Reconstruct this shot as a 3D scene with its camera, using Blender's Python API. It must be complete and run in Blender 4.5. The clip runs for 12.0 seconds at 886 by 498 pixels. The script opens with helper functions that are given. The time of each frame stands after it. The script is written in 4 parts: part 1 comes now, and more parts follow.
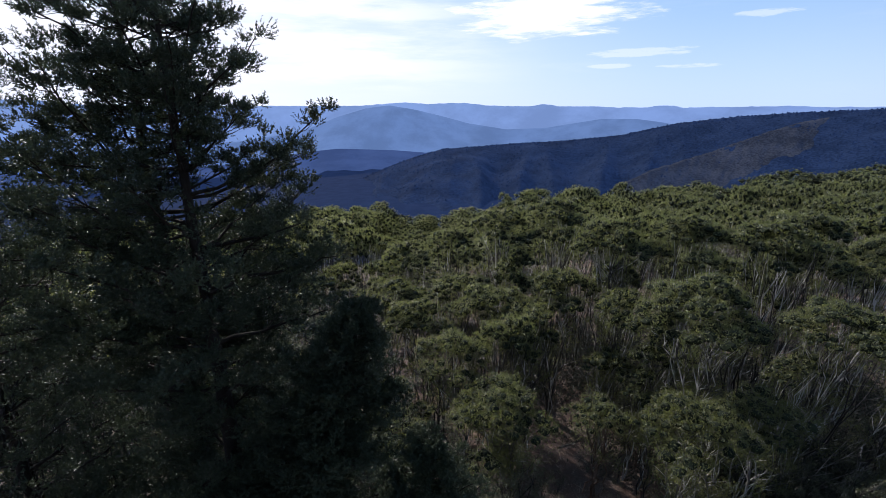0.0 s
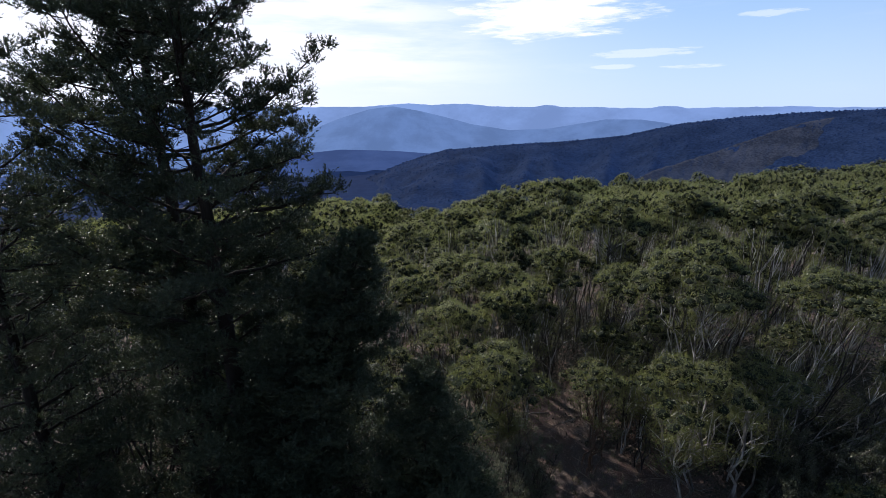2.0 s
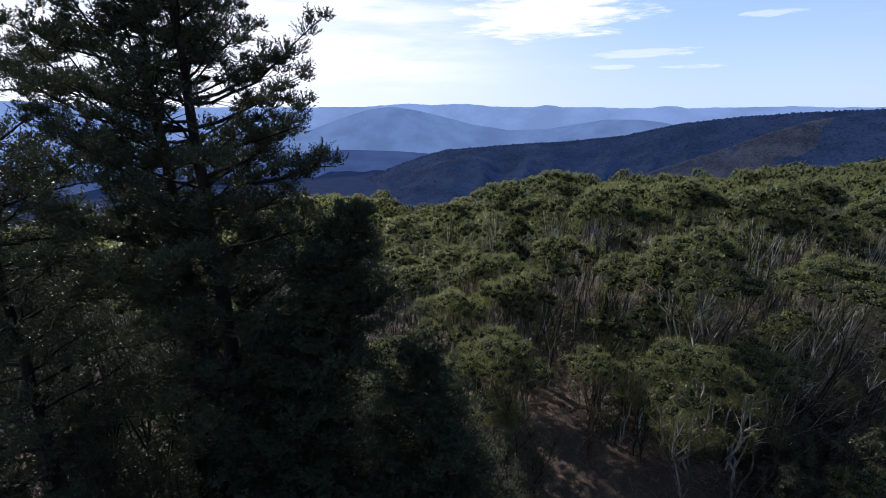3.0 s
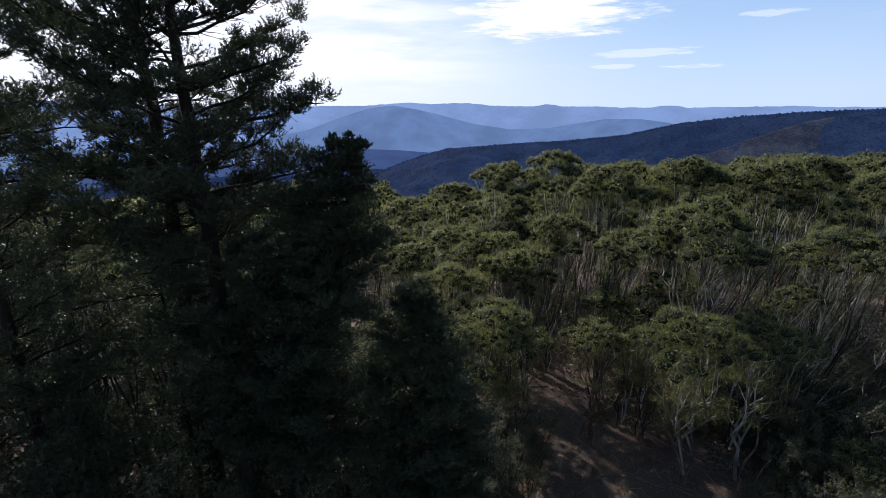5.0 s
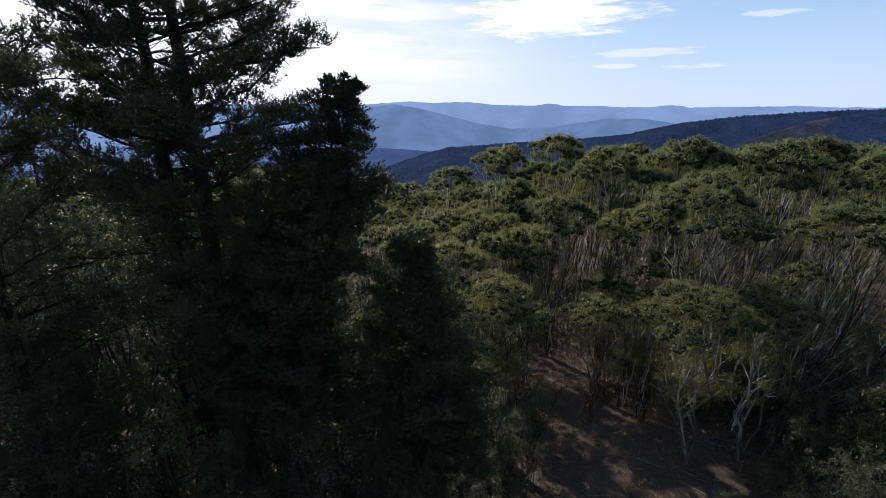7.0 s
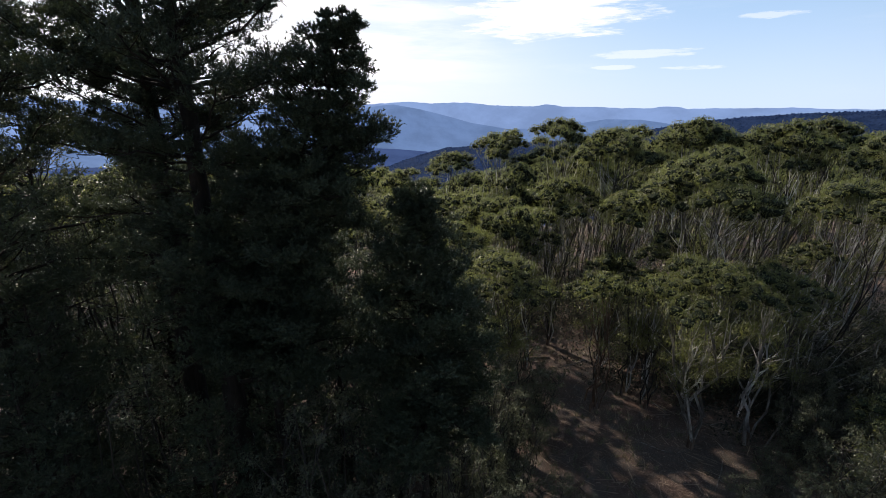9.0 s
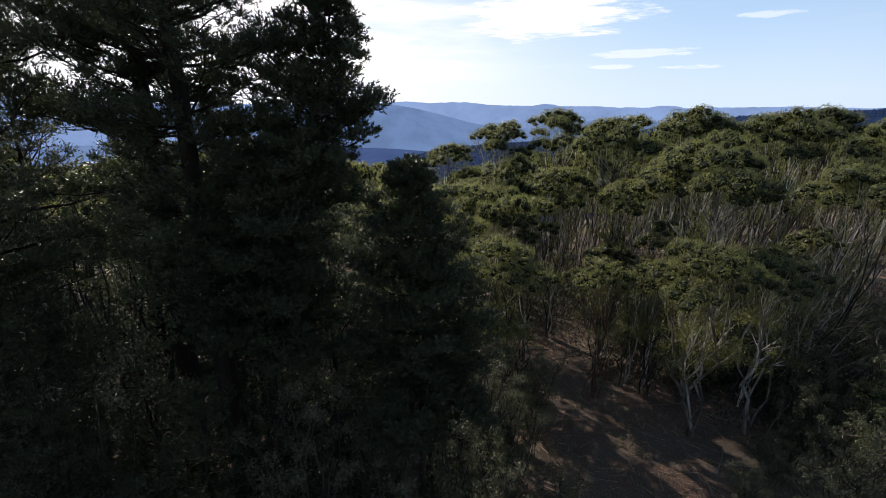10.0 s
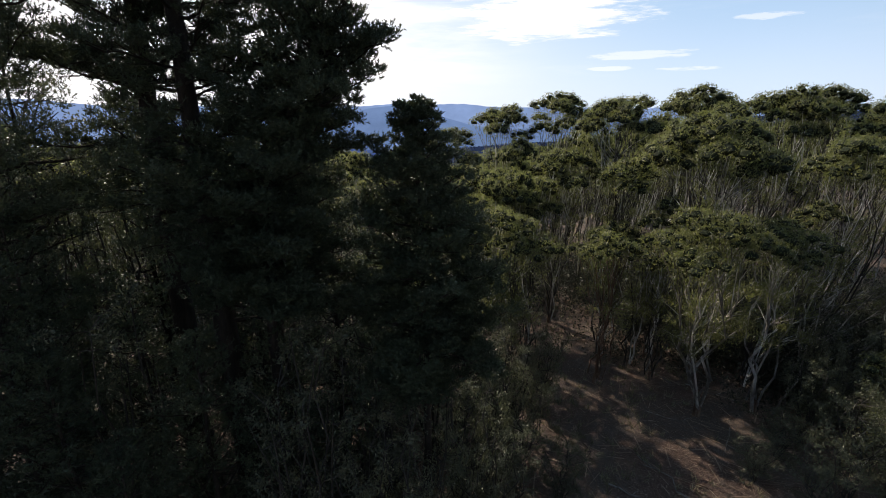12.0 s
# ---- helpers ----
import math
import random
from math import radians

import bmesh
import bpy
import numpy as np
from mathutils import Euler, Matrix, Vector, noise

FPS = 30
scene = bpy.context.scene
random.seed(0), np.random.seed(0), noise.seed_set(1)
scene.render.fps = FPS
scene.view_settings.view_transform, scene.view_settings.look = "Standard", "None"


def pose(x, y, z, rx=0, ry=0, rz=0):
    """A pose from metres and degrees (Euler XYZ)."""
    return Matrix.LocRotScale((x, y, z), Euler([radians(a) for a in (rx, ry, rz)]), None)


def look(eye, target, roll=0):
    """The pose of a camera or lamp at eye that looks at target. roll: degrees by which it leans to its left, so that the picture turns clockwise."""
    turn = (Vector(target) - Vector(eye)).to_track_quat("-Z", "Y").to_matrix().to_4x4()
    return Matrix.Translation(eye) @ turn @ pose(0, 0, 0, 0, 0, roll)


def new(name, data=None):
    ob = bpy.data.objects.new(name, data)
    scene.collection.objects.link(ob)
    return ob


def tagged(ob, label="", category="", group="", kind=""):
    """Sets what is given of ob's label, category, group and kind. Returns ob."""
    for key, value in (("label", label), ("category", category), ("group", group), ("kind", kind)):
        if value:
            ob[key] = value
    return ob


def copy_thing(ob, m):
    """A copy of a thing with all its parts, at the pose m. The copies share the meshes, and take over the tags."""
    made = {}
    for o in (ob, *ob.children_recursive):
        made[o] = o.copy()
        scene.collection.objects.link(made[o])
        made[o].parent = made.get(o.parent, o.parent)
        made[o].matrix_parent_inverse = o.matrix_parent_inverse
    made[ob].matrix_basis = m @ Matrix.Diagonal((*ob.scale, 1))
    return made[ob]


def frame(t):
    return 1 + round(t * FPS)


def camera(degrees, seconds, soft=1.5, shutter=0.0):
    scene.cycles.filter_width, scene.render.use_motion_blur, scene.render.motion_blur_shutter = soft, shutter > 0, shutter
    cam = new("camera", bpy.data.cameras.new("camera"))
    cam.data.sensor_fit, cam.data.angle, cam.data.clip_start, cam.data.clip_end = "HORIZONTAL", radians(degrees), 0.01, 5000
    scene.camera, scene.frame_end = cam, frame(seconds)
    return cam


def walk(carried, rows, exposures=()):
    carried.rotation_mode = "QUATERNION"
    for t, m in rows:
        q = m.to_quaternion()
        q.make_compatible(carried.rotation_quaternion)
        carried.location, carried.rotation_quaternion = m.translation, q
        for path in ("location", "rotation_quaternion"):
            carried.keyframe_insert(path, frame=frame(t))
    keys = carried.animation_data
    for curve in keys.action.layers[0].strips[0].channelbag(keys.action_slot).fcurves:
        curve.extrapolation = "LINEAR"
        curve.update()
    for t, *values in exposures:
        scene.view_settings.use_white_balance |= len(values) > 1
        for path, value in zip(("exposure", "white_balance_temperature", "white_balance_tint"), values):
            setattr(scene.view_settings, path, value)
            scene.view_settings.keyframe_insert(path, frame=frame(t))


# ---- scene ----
cam = camera(86.0, 12.0, soft=0.9)
PATH = [
    (0, (0.0, 0.0, 25.362), (0.0, 1.913, 24.778), -0.3),
    (0.5, (0.117, -0.214, 24.923), (0.115, 1.7, 24.341), -0.3),
    (1, (0.24, -0.508, 24.516), (0.236, 1.406, 23.934), -0.3),
    (1.5, (0.2, -0.733, 24.141), (0.187, 1.181, 23.56), -0.3),
    (2, (0.2, -0.916, 23.762), (0.187, 0.998, 23.182), -0.4),
    (2.5, (0.241, -1.073, 23.379), (0.227, 0.841, 22.799), -0.4),
    (3, (0.274, -1.141, 23.034), (0.261, 0.773, 22.455), -0.4),
    (5, (0.348, -1.036, 21.372), (0.335, 0.878, 20.79), -0.3),
    (5.5, (0.245, -1.04, 21.031), (0.231, 0.873, 20.448), -0.3),
    (6, (0.321, -1.092, 20.66), (0.306, 0.821, 20.076), -0.2),
    (6.5, (0.416, -1.106, 20.34), (0.399, 0.807, 19.756), -0.2),
    (7, (0.419, -1.094, 20.03), (0.402, 0.818, 19.445), -0.1),
    (9, (0.277, -0.793, 18.657), (0.268, 1.12, 18.074), 0.1),
    (9.5, (0.298, -0.727, 18.31), (0.293, 1.185, 17.726), 0.1),
    (10, (0.343, -0.751, 17.967), (0.34, 1.162, 17.383), 0.0),
    (10.5, (0.355, -0.757, 17.581), (0.354, 1.156, 16.998), 0.1),
    (11, (0.301, -0.823, 17.224), (0.302, 1.09, 16.642), 0.0),
    (11.5, (0.202, -0.838, 16.894), (0.205, 1.076, 16.314), -0.0),
    (12, (0.137, -0.793, 16.527), (0.139, 1.122, 15.95), -0.1),
]
walk(cam, [(t, look(eye, target, roll)) for t, eye, target, roll in PATH],
     exposures=[(0, 0.37, 6050, 18), (3, 0.37, 6150, 18), (5, 0.34, 6350, 16), (7, 0.36, 6600, 15), (9, 0.46, 6800, 14), (12, 0.5, 7150, 14)])

# ---------------------------------------------------------------- sun, sky, exposure
SUN_AZ, SUN_EL = -40.0, 31.0          # degrees; azimuth from straight ahead (+y) towards +x


def away(az, el, r=1.0):
    a, e = radians(az), radians(el)
    return Vector((r * math.sin(a) * math.cos(e), r * math.cos(a) * math.cos(e), r * math.sin(e)))


sun = new("sun", bpy.data.lights.new("sun", "SUN"))
sun.data.energy, sun.data.angle, sun.data.color = 5.0, radians(0.6), (1.0, 0.93, 0.80)
sun.matrix_basis = look(away(SUN_AZ, SUN_EL, 300), (0, 0, 0))


class Nodes:
    """A short hand for node trees."""

    def __init__(self, tree):
        self.t = tree
        tree.nodes.clear()

    def add(self, kind, inputs=None, **props):
        n = self.t.nodes.new(kind)
        for k, v in props.items():
            setattr(n, k, v)
        for k, v in (inputs or {}).items():
            if isinstance(v, bpy.types.NodeSocket):
                self.t.links.new(v, n.inputs[k])
            else:
                n.inputs[k].default_value = v
        return n

    def math(self, op, a, b=0.0, c=None):
        ins = {0: a, 1: b}
        if c is not None:
            ins[2] = c
        return self.add("ShaderNodeMath", ins, operation=op).outputs[0]

    def mix(self, fac, a, b):
        return self.add("ShaderNodeMix", {0: fac, 6: a, 7: b}, data_type="RGBA").outputs[2]

    def ramp(self, fac, *stops):
        n = self.add("ShaderNodeValToRGB", {0: fac})
        e = n.color_ramp.elements
        e[0].position, e[0].color = stops[0][0], (*stops[0][1], 1)
        e[1].position, e[1].color = stops[-1][0], (*stops[-1][1], 1)
        for p, c in stops[1:-1]:
            s = e.new(p)
            s.color = (*c, 1)
        return n.outputs[0]

    def step(self, v, lo, hi):
        return self.add("ShaderNodeMapRange", {0: v, 1: lo, 2: hi, 3: 0.0, 4: 1.0}, interpolation_type="SMOOTHSTEP").outputs[0]

    def noise(self, vec, scale, detail=3.0, rough=0.55):
        return self.add("ShaderNodeTexNoise", {"Vector": vec, "Scale": scale, "Detail": detail, "Roughness": rough}).outputs[0]


def make_world():
    w = bpy.data.worlds.new("sky")
    scene.world = w
    w.use_nodes = True
    n = Nodes(w.node_tree)
    sky = n.add("ShaderNodeTexSky", sky_type="NISHITA", sun_disc=False, sun_elevation=radians(SUN_EL), sun_rotation=radians(SUN_AZ), altitude=700.0, air_density=1.0, dust_density=0.35, ozone_density=1.0)
    way = n.add("ShaderNodeTexCoord").outputs["Generated"]
    xyz = n.add("ShaderNodeSeparateXYZ", {0: way}).outputs
    az = n.math("ARCTAN2", xyz[0], xyz[1])
    el = n.math("ARCSINE", xyz[2])
    # thin streaked cloud, drawn out sideways
    flat = n.add("ShaderNodeCombineXYZ", {0: n.math("MULTIPLY", az, 1.0), 1: n.math("MULTIPLY", el, 7.0), 2: 0.3}).outputs[0]
    streak = n.noise(flat, 3.2, 7.0, 0.6)
    fine = n.noise(flat, 11.0, 6.0, 0.65)

    # the sky is brightest on the sun's side
    ahead = n.step(n.math("COSINE", n.math("SUBTRACT", az, radians(SUN_AZ))), -0.6, 0.3)

    def lens(a, e, wa, we, rag=0.9):
        da = n.math("POWER", n.math("DIVIDE", n.math("SUBTRACT", az, radians(a)), radians(wa)), 2.0)
        de = n.math("POWER", n.math("DIVIDE", n.math("SUBTRACT", el, radians(e)), radians(we)), 2.0)
        inside = n.math("SUBTRACT", 1.0, n.math("ADD", da, de))
        rough = n.math("MULTIPLY", n.math("SUBTRACT", fine, 0.5), rag * 4.0)
        return n.step(n.math("ADD", inside, rough), -0.15, 0.9)

    clouds = lens(10.6, 9.3, 10.5, 2.9)
    for a, e, wa, we in ((22.0, 5.1, 5.5, 0.4), (18.6, 3.8, 2.4, 0.2), (25.8, 3.6, 3.2, 0.2), (32.4, 7.9, 3.0, 0.35)):
        clouds = n.math("MAXIMUM", clouds, n.math("MULTIPLY", lens(a, e, wa, we, 2.0), 0.34))
    leftward = n.math("MULTIPLY", n.step(az, radians(14), radians(-14)), n.step(az, radians(-120), radians(-40)))
    veil = n.math("MULTIPLY", n.step(streak, 0.36, 0.62), leftward)
    veil = n.math("MULTIPLY", veil, n.step(el, radians(40), radians(12)))
    thin = n.math("MULTIPLY", n.step(streak, 0.55, 0.8), 0.12)
    clouds = n.math("MAXIMUM", clouds, n.math("MULTIPLY", veil, 0.9))
    clouds = n.math("MAXIMUM", clouds, thin)
    clouds = n.math("MULTIPLY", n.math("MULTIPLY", clouds, ahead), n.step(el, radians(0.0), radians(4.0)))
    # pale haze low over the ranges, thickening towards the sun
    haze = n.math("MULTIPLY", n.math("MULTIPLY", n.step(el, radians(12), radians(-2)), 0.72), ahead)
    glare = n.math("MULTIPLY", n.step(az, radians(30), radians(-30)), n.step(el, radians(34), radians(2)))
    glare = n.math("MULTIPLY", glare, n.step(az, radians(-130), radians(-50)))
    # clear blue, fuller away from the sun's hazy side
    fuller = n.math("ADD", 1.0, n.math("MULTIPLY", n.math("SUBTRACT", 1.0, ahead), 0.2))
    blue = n.add("ShaderNodeVectorMath", {0: sky.outputs[0], "Scale": fuller}, operation="SCALE").outputs[0]
    clear = n.mix(n.math("MULTIPLY", ahead, 0.62), blue, (7.92, 12.67, 19.01, 1))
    veiled = n.mix(haze, clear, (10.82, 13.46, 17.95, 1))
    veiled = n.mix(n.math("MULTIPLY", glare, 0.75), veiled, (16.9, 17.42, 18.22, 1))
    lit = n.mix(clouds, veiled, (17.56, 17.95, 18.48, 1))
    bg = n.add("ShaderNodeBackground", {0: lit, 1: 0.05})
    n.add("ShaderNodeOutputWorld", {0: bg.outputs[0]})


make_world()


# ---------------------------------------------------------------- materials
def material(name):
    m = bpy.data.materials.new(name)
    m.use_nodes = True
    return m, Nodes(m.node_tree)


def leaf_material(name, dark, mid, light, through_colour, share=0.35, rough=0.5, gloss=0.3):
    m, n = material(name)
    rnd = n.add("ShaderNodeNewGeometry").outputs["Random Per Island"]
    ob = n.add("ShaderNodeObjectInfo").outputs["Random"]
    pos = n.add("ShaderNodeTexCoord").outputs["Object"]
    tone = n.math("ADD", n.math("MULTIPLY", rnd, 0.36), n.math("MULTIPLY", n.noise(pos, 0.9, 2.0), 0.45))
    tone = n.math("ADD", tone, n.math("MULTIPLY", ob, 0.24))
    col = n.ramp(tone, (0.1, dark), (0.5, mid), (0.95, light))
    p = n.add("ShaderNodeBsdfPrincipled", {"Base Color": col, "Roughness": rough, "Specular IOR Level": gloss})
    t = n.add("ShaderNodeBsdfTranslucent", {"Color": n.mix(0.6, col, (*through_colour, 1))})
    mx = n.add("ShaderNodeMixShader", {0: share, 1: p.outputs[0], 2: t.outputs[0]})
    n.add("ShaderNodeOutputMaterial", {0: mx.outputs[0]})
    return m


def bark_material(name, a, b, c, scale=6.0, stretch=0.18, rough=0.8, bump=0.4, apart=0.0):
    m, n = material(name)
    own = n.math("MULTIPLY", n.math("SUBTRACT", n.add("ShaderNodeObjectInfo").outputs["Random"], 0.5), apart)
    pos = n.add("ShaderNodeTexCoord").outputs["Object"]
    v = n.add("ShaderNodeMapping", {0: pos, 3: (1, 1, stretch)}).outputs[0]
    big, fine = n.noise(v, scale * 0.35, 3.0), n.noise(v, scale * 3, 5.0, 0.65)
    tone = n.math("ADD", own, n.math("ADD", n.math("MULTIPLY", big, 0.7), n.math("MULTIPLY", fine, 0.3)))
    col = n.ramp(tone, (0.34, a), (0.5, b), (0.66, c))
    bmp = n.add("ShaderNodeBump", {"Strength": bump, "Distance": 0.02, "Height": fine})
    p = n.add("ShaderNodeBsdfPrincipled", {"Base Color": col, "Roughness": rough, "Specular IOR Level": 0.2, "Normal": bmp.outputs[0]})
    n.add("ShaderNodeOutputMaterial", {0: p.outputs[0]})
    return m


GUM_LEAF = leaf_material("gum_leaves", (0.017, 0.020, 0.012), (0.047, 0.053, 0.027), (0.108, 0.116, 0.056), (0.39, 0.43, 0.12), 0.37, 0.45, 0.42)
SCRUB_LEAF = leaf_material("scrub_leaves", (0.034, 0.040, 0.029), (0.076, 0.083, 0.056), (0.165, 0.17, 0.115), (0.17, 0.19, 0.07), 0.22, 0.45)
# scrub leaf colours darkened to paint in the shade under the gums
SHADED_SHRUB_LEAF = leaf_material("shaded_shrub_leaves", (0.013, 0.015, 0.012), (0.030, 0.033, 0.025), (0.064, 0.066, 0.050), (0.07, 0.08, 0.035), 0.16, 0.5)
PINE_LEAF = leaf_material("pine_needles", (0.018, 0.029, 0.020), (0.038, 0.054, 0.034), (0.085, 0.105, 0.055), (0.08, 0.10, 0.035), 0.15, 0.5)
GUM_BARK = bark_material("gum_bark", (0.017, 0.015, 0.015), (0.036, 0.033, 0.033), (0.54, 0.53, 0.52), 5.0, 0.15, 0.5, 0.2, 0.25)
GUM_WHITE = bark_material("smooth_white_gum_bark", (0.045, 0.040, 0.038), (0.15, 0.14, 0.135), (0.55, 0.53, 0.51), 4.0, 0.2, 0.5, 0.15, 0.12)
GUM_BASE = bark_material("gum_base_bark", (0.040, 0.024, 0.018), (0.105, 0.066, 0.050), (0.24, 0.19, 0.16), 7.0, 0.2, 0.85, 0.6)
PINE_BARK = bark_material("pine_bark", (0.012, 0.010, 0.009), (0.027, 0.022, 0.019), (0.052, 0.043, 0.036), 9.0, 0.25, 0.9, 0.9)
# near-black green painted in for the shade inside leaf clumps
SHADE_HEART = bark_material("painted_leaf_shade", (0.008, 0.011, 0.006), (0.016, 0.021, 0.010), (0.030, 0.037, 0.016), 14.0, 1.0, 0.95, 0.6)
DEAD_WOOD = bark_material("dead_wood", (0.08, 0.066, 0.058), (0.16, 0.142, 0.128), (0.34, 0.32, 0.30), 8.0, 0.3, 0.8, 0.4)


def litter_material():
    m, n = material("leaf_litter_ground")
    pos = n.add("ShaderNodeTexCoord").outputs["Object"]
    big, mid, fine = n.noise(pos, 0.22, 4.0), n.noise(pos, 1.6, 4.0), n.noise(pos, 14.0, 6.0, 0.7)
    soil = n.ramp(fine, (0.3, (0.028, 0.015, 0.012)), (0.52, (0.092, 0.054, 0.041)), (0.72, (0.27, 0.195, 0.155)))
    grey = n.ramp(fine, (0.3, (0.032, 0.024, 0.020)), (0.55, (0.10, 0.077, 0.064)), (0.75, (0.27, 0.225, 0.185)))
    col = n.mix(n.step(n.math("ADD", n.math("MULTIPLY", big, 0.6), n.math("MULTIPLY", mid, 0.4)), 0.42, 0.6), soil, grey)
    bmp = n.add("ShaderNodeBump", {"Strength": 0.7, "Distance": 0.05, "Height": n.math("ADD", fine, n.math("MULTIPLY", mid, 1.5))})
    p = n.add("ShaderNodeBsdfPrincipled", {"Base Color": col, "Roughness": 0.92, "Normal": bmp.outputs[0]})
    n.add("ShaderNodeOutputMaterial", {0: p.outputs[0]})
    return m


GROUND = litter_material()
SCRUB_BARK = bark_material("scrub_bark", (0.018, 0.016, 0.014), (0.038, 0.034, 0.031), (0.075, 0.068, 0.062), 6.0, 0.2, 0.8, 0.3)


def flake_material(name, *stops, rough=0.8):
    m, n = material(name)
    rnd = n.add("ShaderNodeNewGeometry").outputs["Random Per Island"]
    pos = n.add("ShaderNodeTexCoord").outputs["Object"]
    tone = n.math("ADD", n.math("MULTIPLY", rnd, 0.7), n.math("MULTIPLY", n.noise(pos, 0.6, 2.0), 0.3))
    p = n.add("ShaderNodeBsdfPrincipled", {"Base Color": n.ramp(tone, *stops), "Roughness": rough})
    n.add("ShaderNodeOutputMaterial", {0: p.outputs[0]})
    return m


LITTER = flake_material("dry_leaves", (0.1, (0.05, 0.03, 0.022)), (0.5, (0.13, 0.085, 0.062)), (0.9, (0.30, 0.23, 0.17)))
GRASS = flake_material("dry_grass", (0.1, (0.07, 0.075, 0.035)), (0.5, (0.16, 0.15, 0.08)), (0.9, (0.32, 0.29, 0.18)))


def haze_glow_material(name, surface, dark, air, share, scale, grain=0.15, relief=0.12):
    """Wooded hills seen through kilometres of air: a far backdrop whose haze is painted in as a blue glow."""
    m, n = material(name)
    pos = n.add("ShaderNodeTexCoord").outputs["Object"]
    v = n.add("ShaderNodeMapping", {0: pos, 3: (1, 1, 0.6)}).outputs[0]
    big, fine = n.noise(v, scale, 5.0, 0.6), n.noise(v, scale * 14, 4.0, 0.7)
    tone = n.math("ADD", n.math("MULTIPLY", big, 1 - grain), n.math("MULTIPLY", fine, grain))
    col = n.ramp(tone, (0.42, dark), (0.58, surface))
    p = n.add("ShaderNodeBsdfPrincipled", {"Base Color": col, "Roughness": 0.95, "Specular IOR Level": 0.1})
    # haze emission, mottled by noise to suggest folds and treetops
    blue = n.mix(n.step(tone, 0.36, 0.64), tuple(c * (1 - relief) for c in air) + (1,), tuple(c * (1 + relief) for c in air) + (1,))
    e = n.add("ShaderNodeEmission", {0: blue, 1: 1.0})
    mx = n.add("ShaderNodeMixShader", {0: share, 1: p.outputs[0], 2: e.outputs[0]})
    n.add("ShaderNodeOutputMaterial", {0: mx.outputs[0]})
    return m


# the fourth value is the portion of painted haze glow over the surface
HILL_MID = haze_glow_material("wooded_ridge", (0.022, 0.028, 0.018), (0.005, 0.008, 0.007), (0.012, 0.026, 0.076), 0.78, 0.008, 0.62, 0.4)
# paler than the ridge: sun on the spur's face is put into the colour
SUNLIT_SPUR = haze_glow_material("sunlit_ridge_spur", (0.070, 0.066, 0.052), (0.018, 0.019, 0.016), (0.022, 0.033, 0.068), 0.62, 0.01, 0.6, 0.4)
VALLEY_HAZE = haze_glow_material("hazy_valley_forest", (0.014, 0.018, 0.014), (0.006, 0.008, 0.009), (0.014, 0.028, 0.078), 0.86, 0.02, 0.4)
HILL_3 = haze_glow_material("blue_ridge", (0.05, 0.06, 0.05), (0.02, 0.03, 0.03), (0.036, 0.068, 0.180), 0.9, 0.004)
HILL_4 = haze_glow_material("hazy_hills", (0.05, 0.06, 0.05), (0.03, 0.04, 0.04), (0.114, 0.195, 0.385), 0.86, 0.004)
HILL_5 = haze_glow_material("far_ranges", (0.05, 0.06, 0.05), (0.03, 0.04, 0.04), (0.172, 0.27, 0.50), 0.94, 0.0015)


# ---------------------------------------------------------------- mesh tools
def mesh_from(name, verts, faces, mat, smooth=False):
    me = bpy.data.meshes.new(name)
    me.from_pydata([tuple(v) for v in verts], [], faces)
    me.materials.append(mat)
    if smooth:
        me.polygons.foreach_set("use_smooth", [True] * len(me.polygons))
    me.update()
    return me


def quads_mesh(name, v, mat, per=4):
    """v: (n, per, 3) corners of loose faces."""
    n = len(v)
    me = bpy.data.meshes.new(name)
    me.vertices.add(n * per)
    me.vertices.foreach_set("co", np.asarray(v, np.float32).ravel())
    me.loops.add(n * per)
    me.loops.foreach_set("vertex_index", np.arange(n * per, dtype=np.int32))
    me.polygons.add(n)
    me.polygons.foreach_set("loop_start", np.arange(0, n * per, per, dtype=np.int32))
    me.update(calc_edges=True)
    me.materials.append(mat)
    return me


def mixed_mesh(name, quads, tris, mat, inner):
    """Loose leaf quads and loose triangles in one mesh."""
    nq, nt = len(quads), len(tris)
    me = bpy.data.meshes.new(name)
    co = np.concatenate([np.asarray(quads, np.float32).reshape(-1, 3), np.asarray(tris, np.float32).reshape(-1, 3)])
    me.vertices.add(len(co))
    me.vertices.foreach_set("co", co.ravel())
    me.loops.add(len(co))
    me.loops.foreach_set("vertex_index", np.arange(len(co), dtype=np.int32))
    me.polygons.add(nq + nt)
    me.polygons.foreach_set("loop_start", np.concatenate([np.arange(nq) * 4, nq * 4 + np.arange(nt) * 3]).astype(np.int32))
    me.update(calc_edges=True)
    me.materials.append(mat)
    me.materials.append(inner)
    me.polygons.foreach_set("material_index", [0] * nq + [1] * nt)
    return me


def ball():
    """An octahedron split once: points and triangles."""
    p = [(1, 0, 0), (-1, 0, 0), (0, 1, 0), (0, -1, 0), (0, 0, 1), (0, 0, -1)]
    f = [(0, 2, 4), (2, 1, 4), (1, 3, 4), (3, 0, 4), (2, 0, 5), (1, 2, 5), (3, 1, 5), (0, 3, 5)]
    mids, out = {}, []
    for tri in f:
        m = []
        for i in range(3):
            key = tuple(sorted((tri[i], tri[(i + 1) % 3])))
            if key not in mids:
                mids[key] = len(p)
                p.append(tuple(np.add(p[key[0]], p[key[1]])))
            m.append(mids[key])
        out += [(tri[0], m[0], m[2]), (tri[1], m[1], m[0]), (tri[2], m[2], m[1]), tuple(m)]
    return unit(np.array(p, float)), np.array(out)


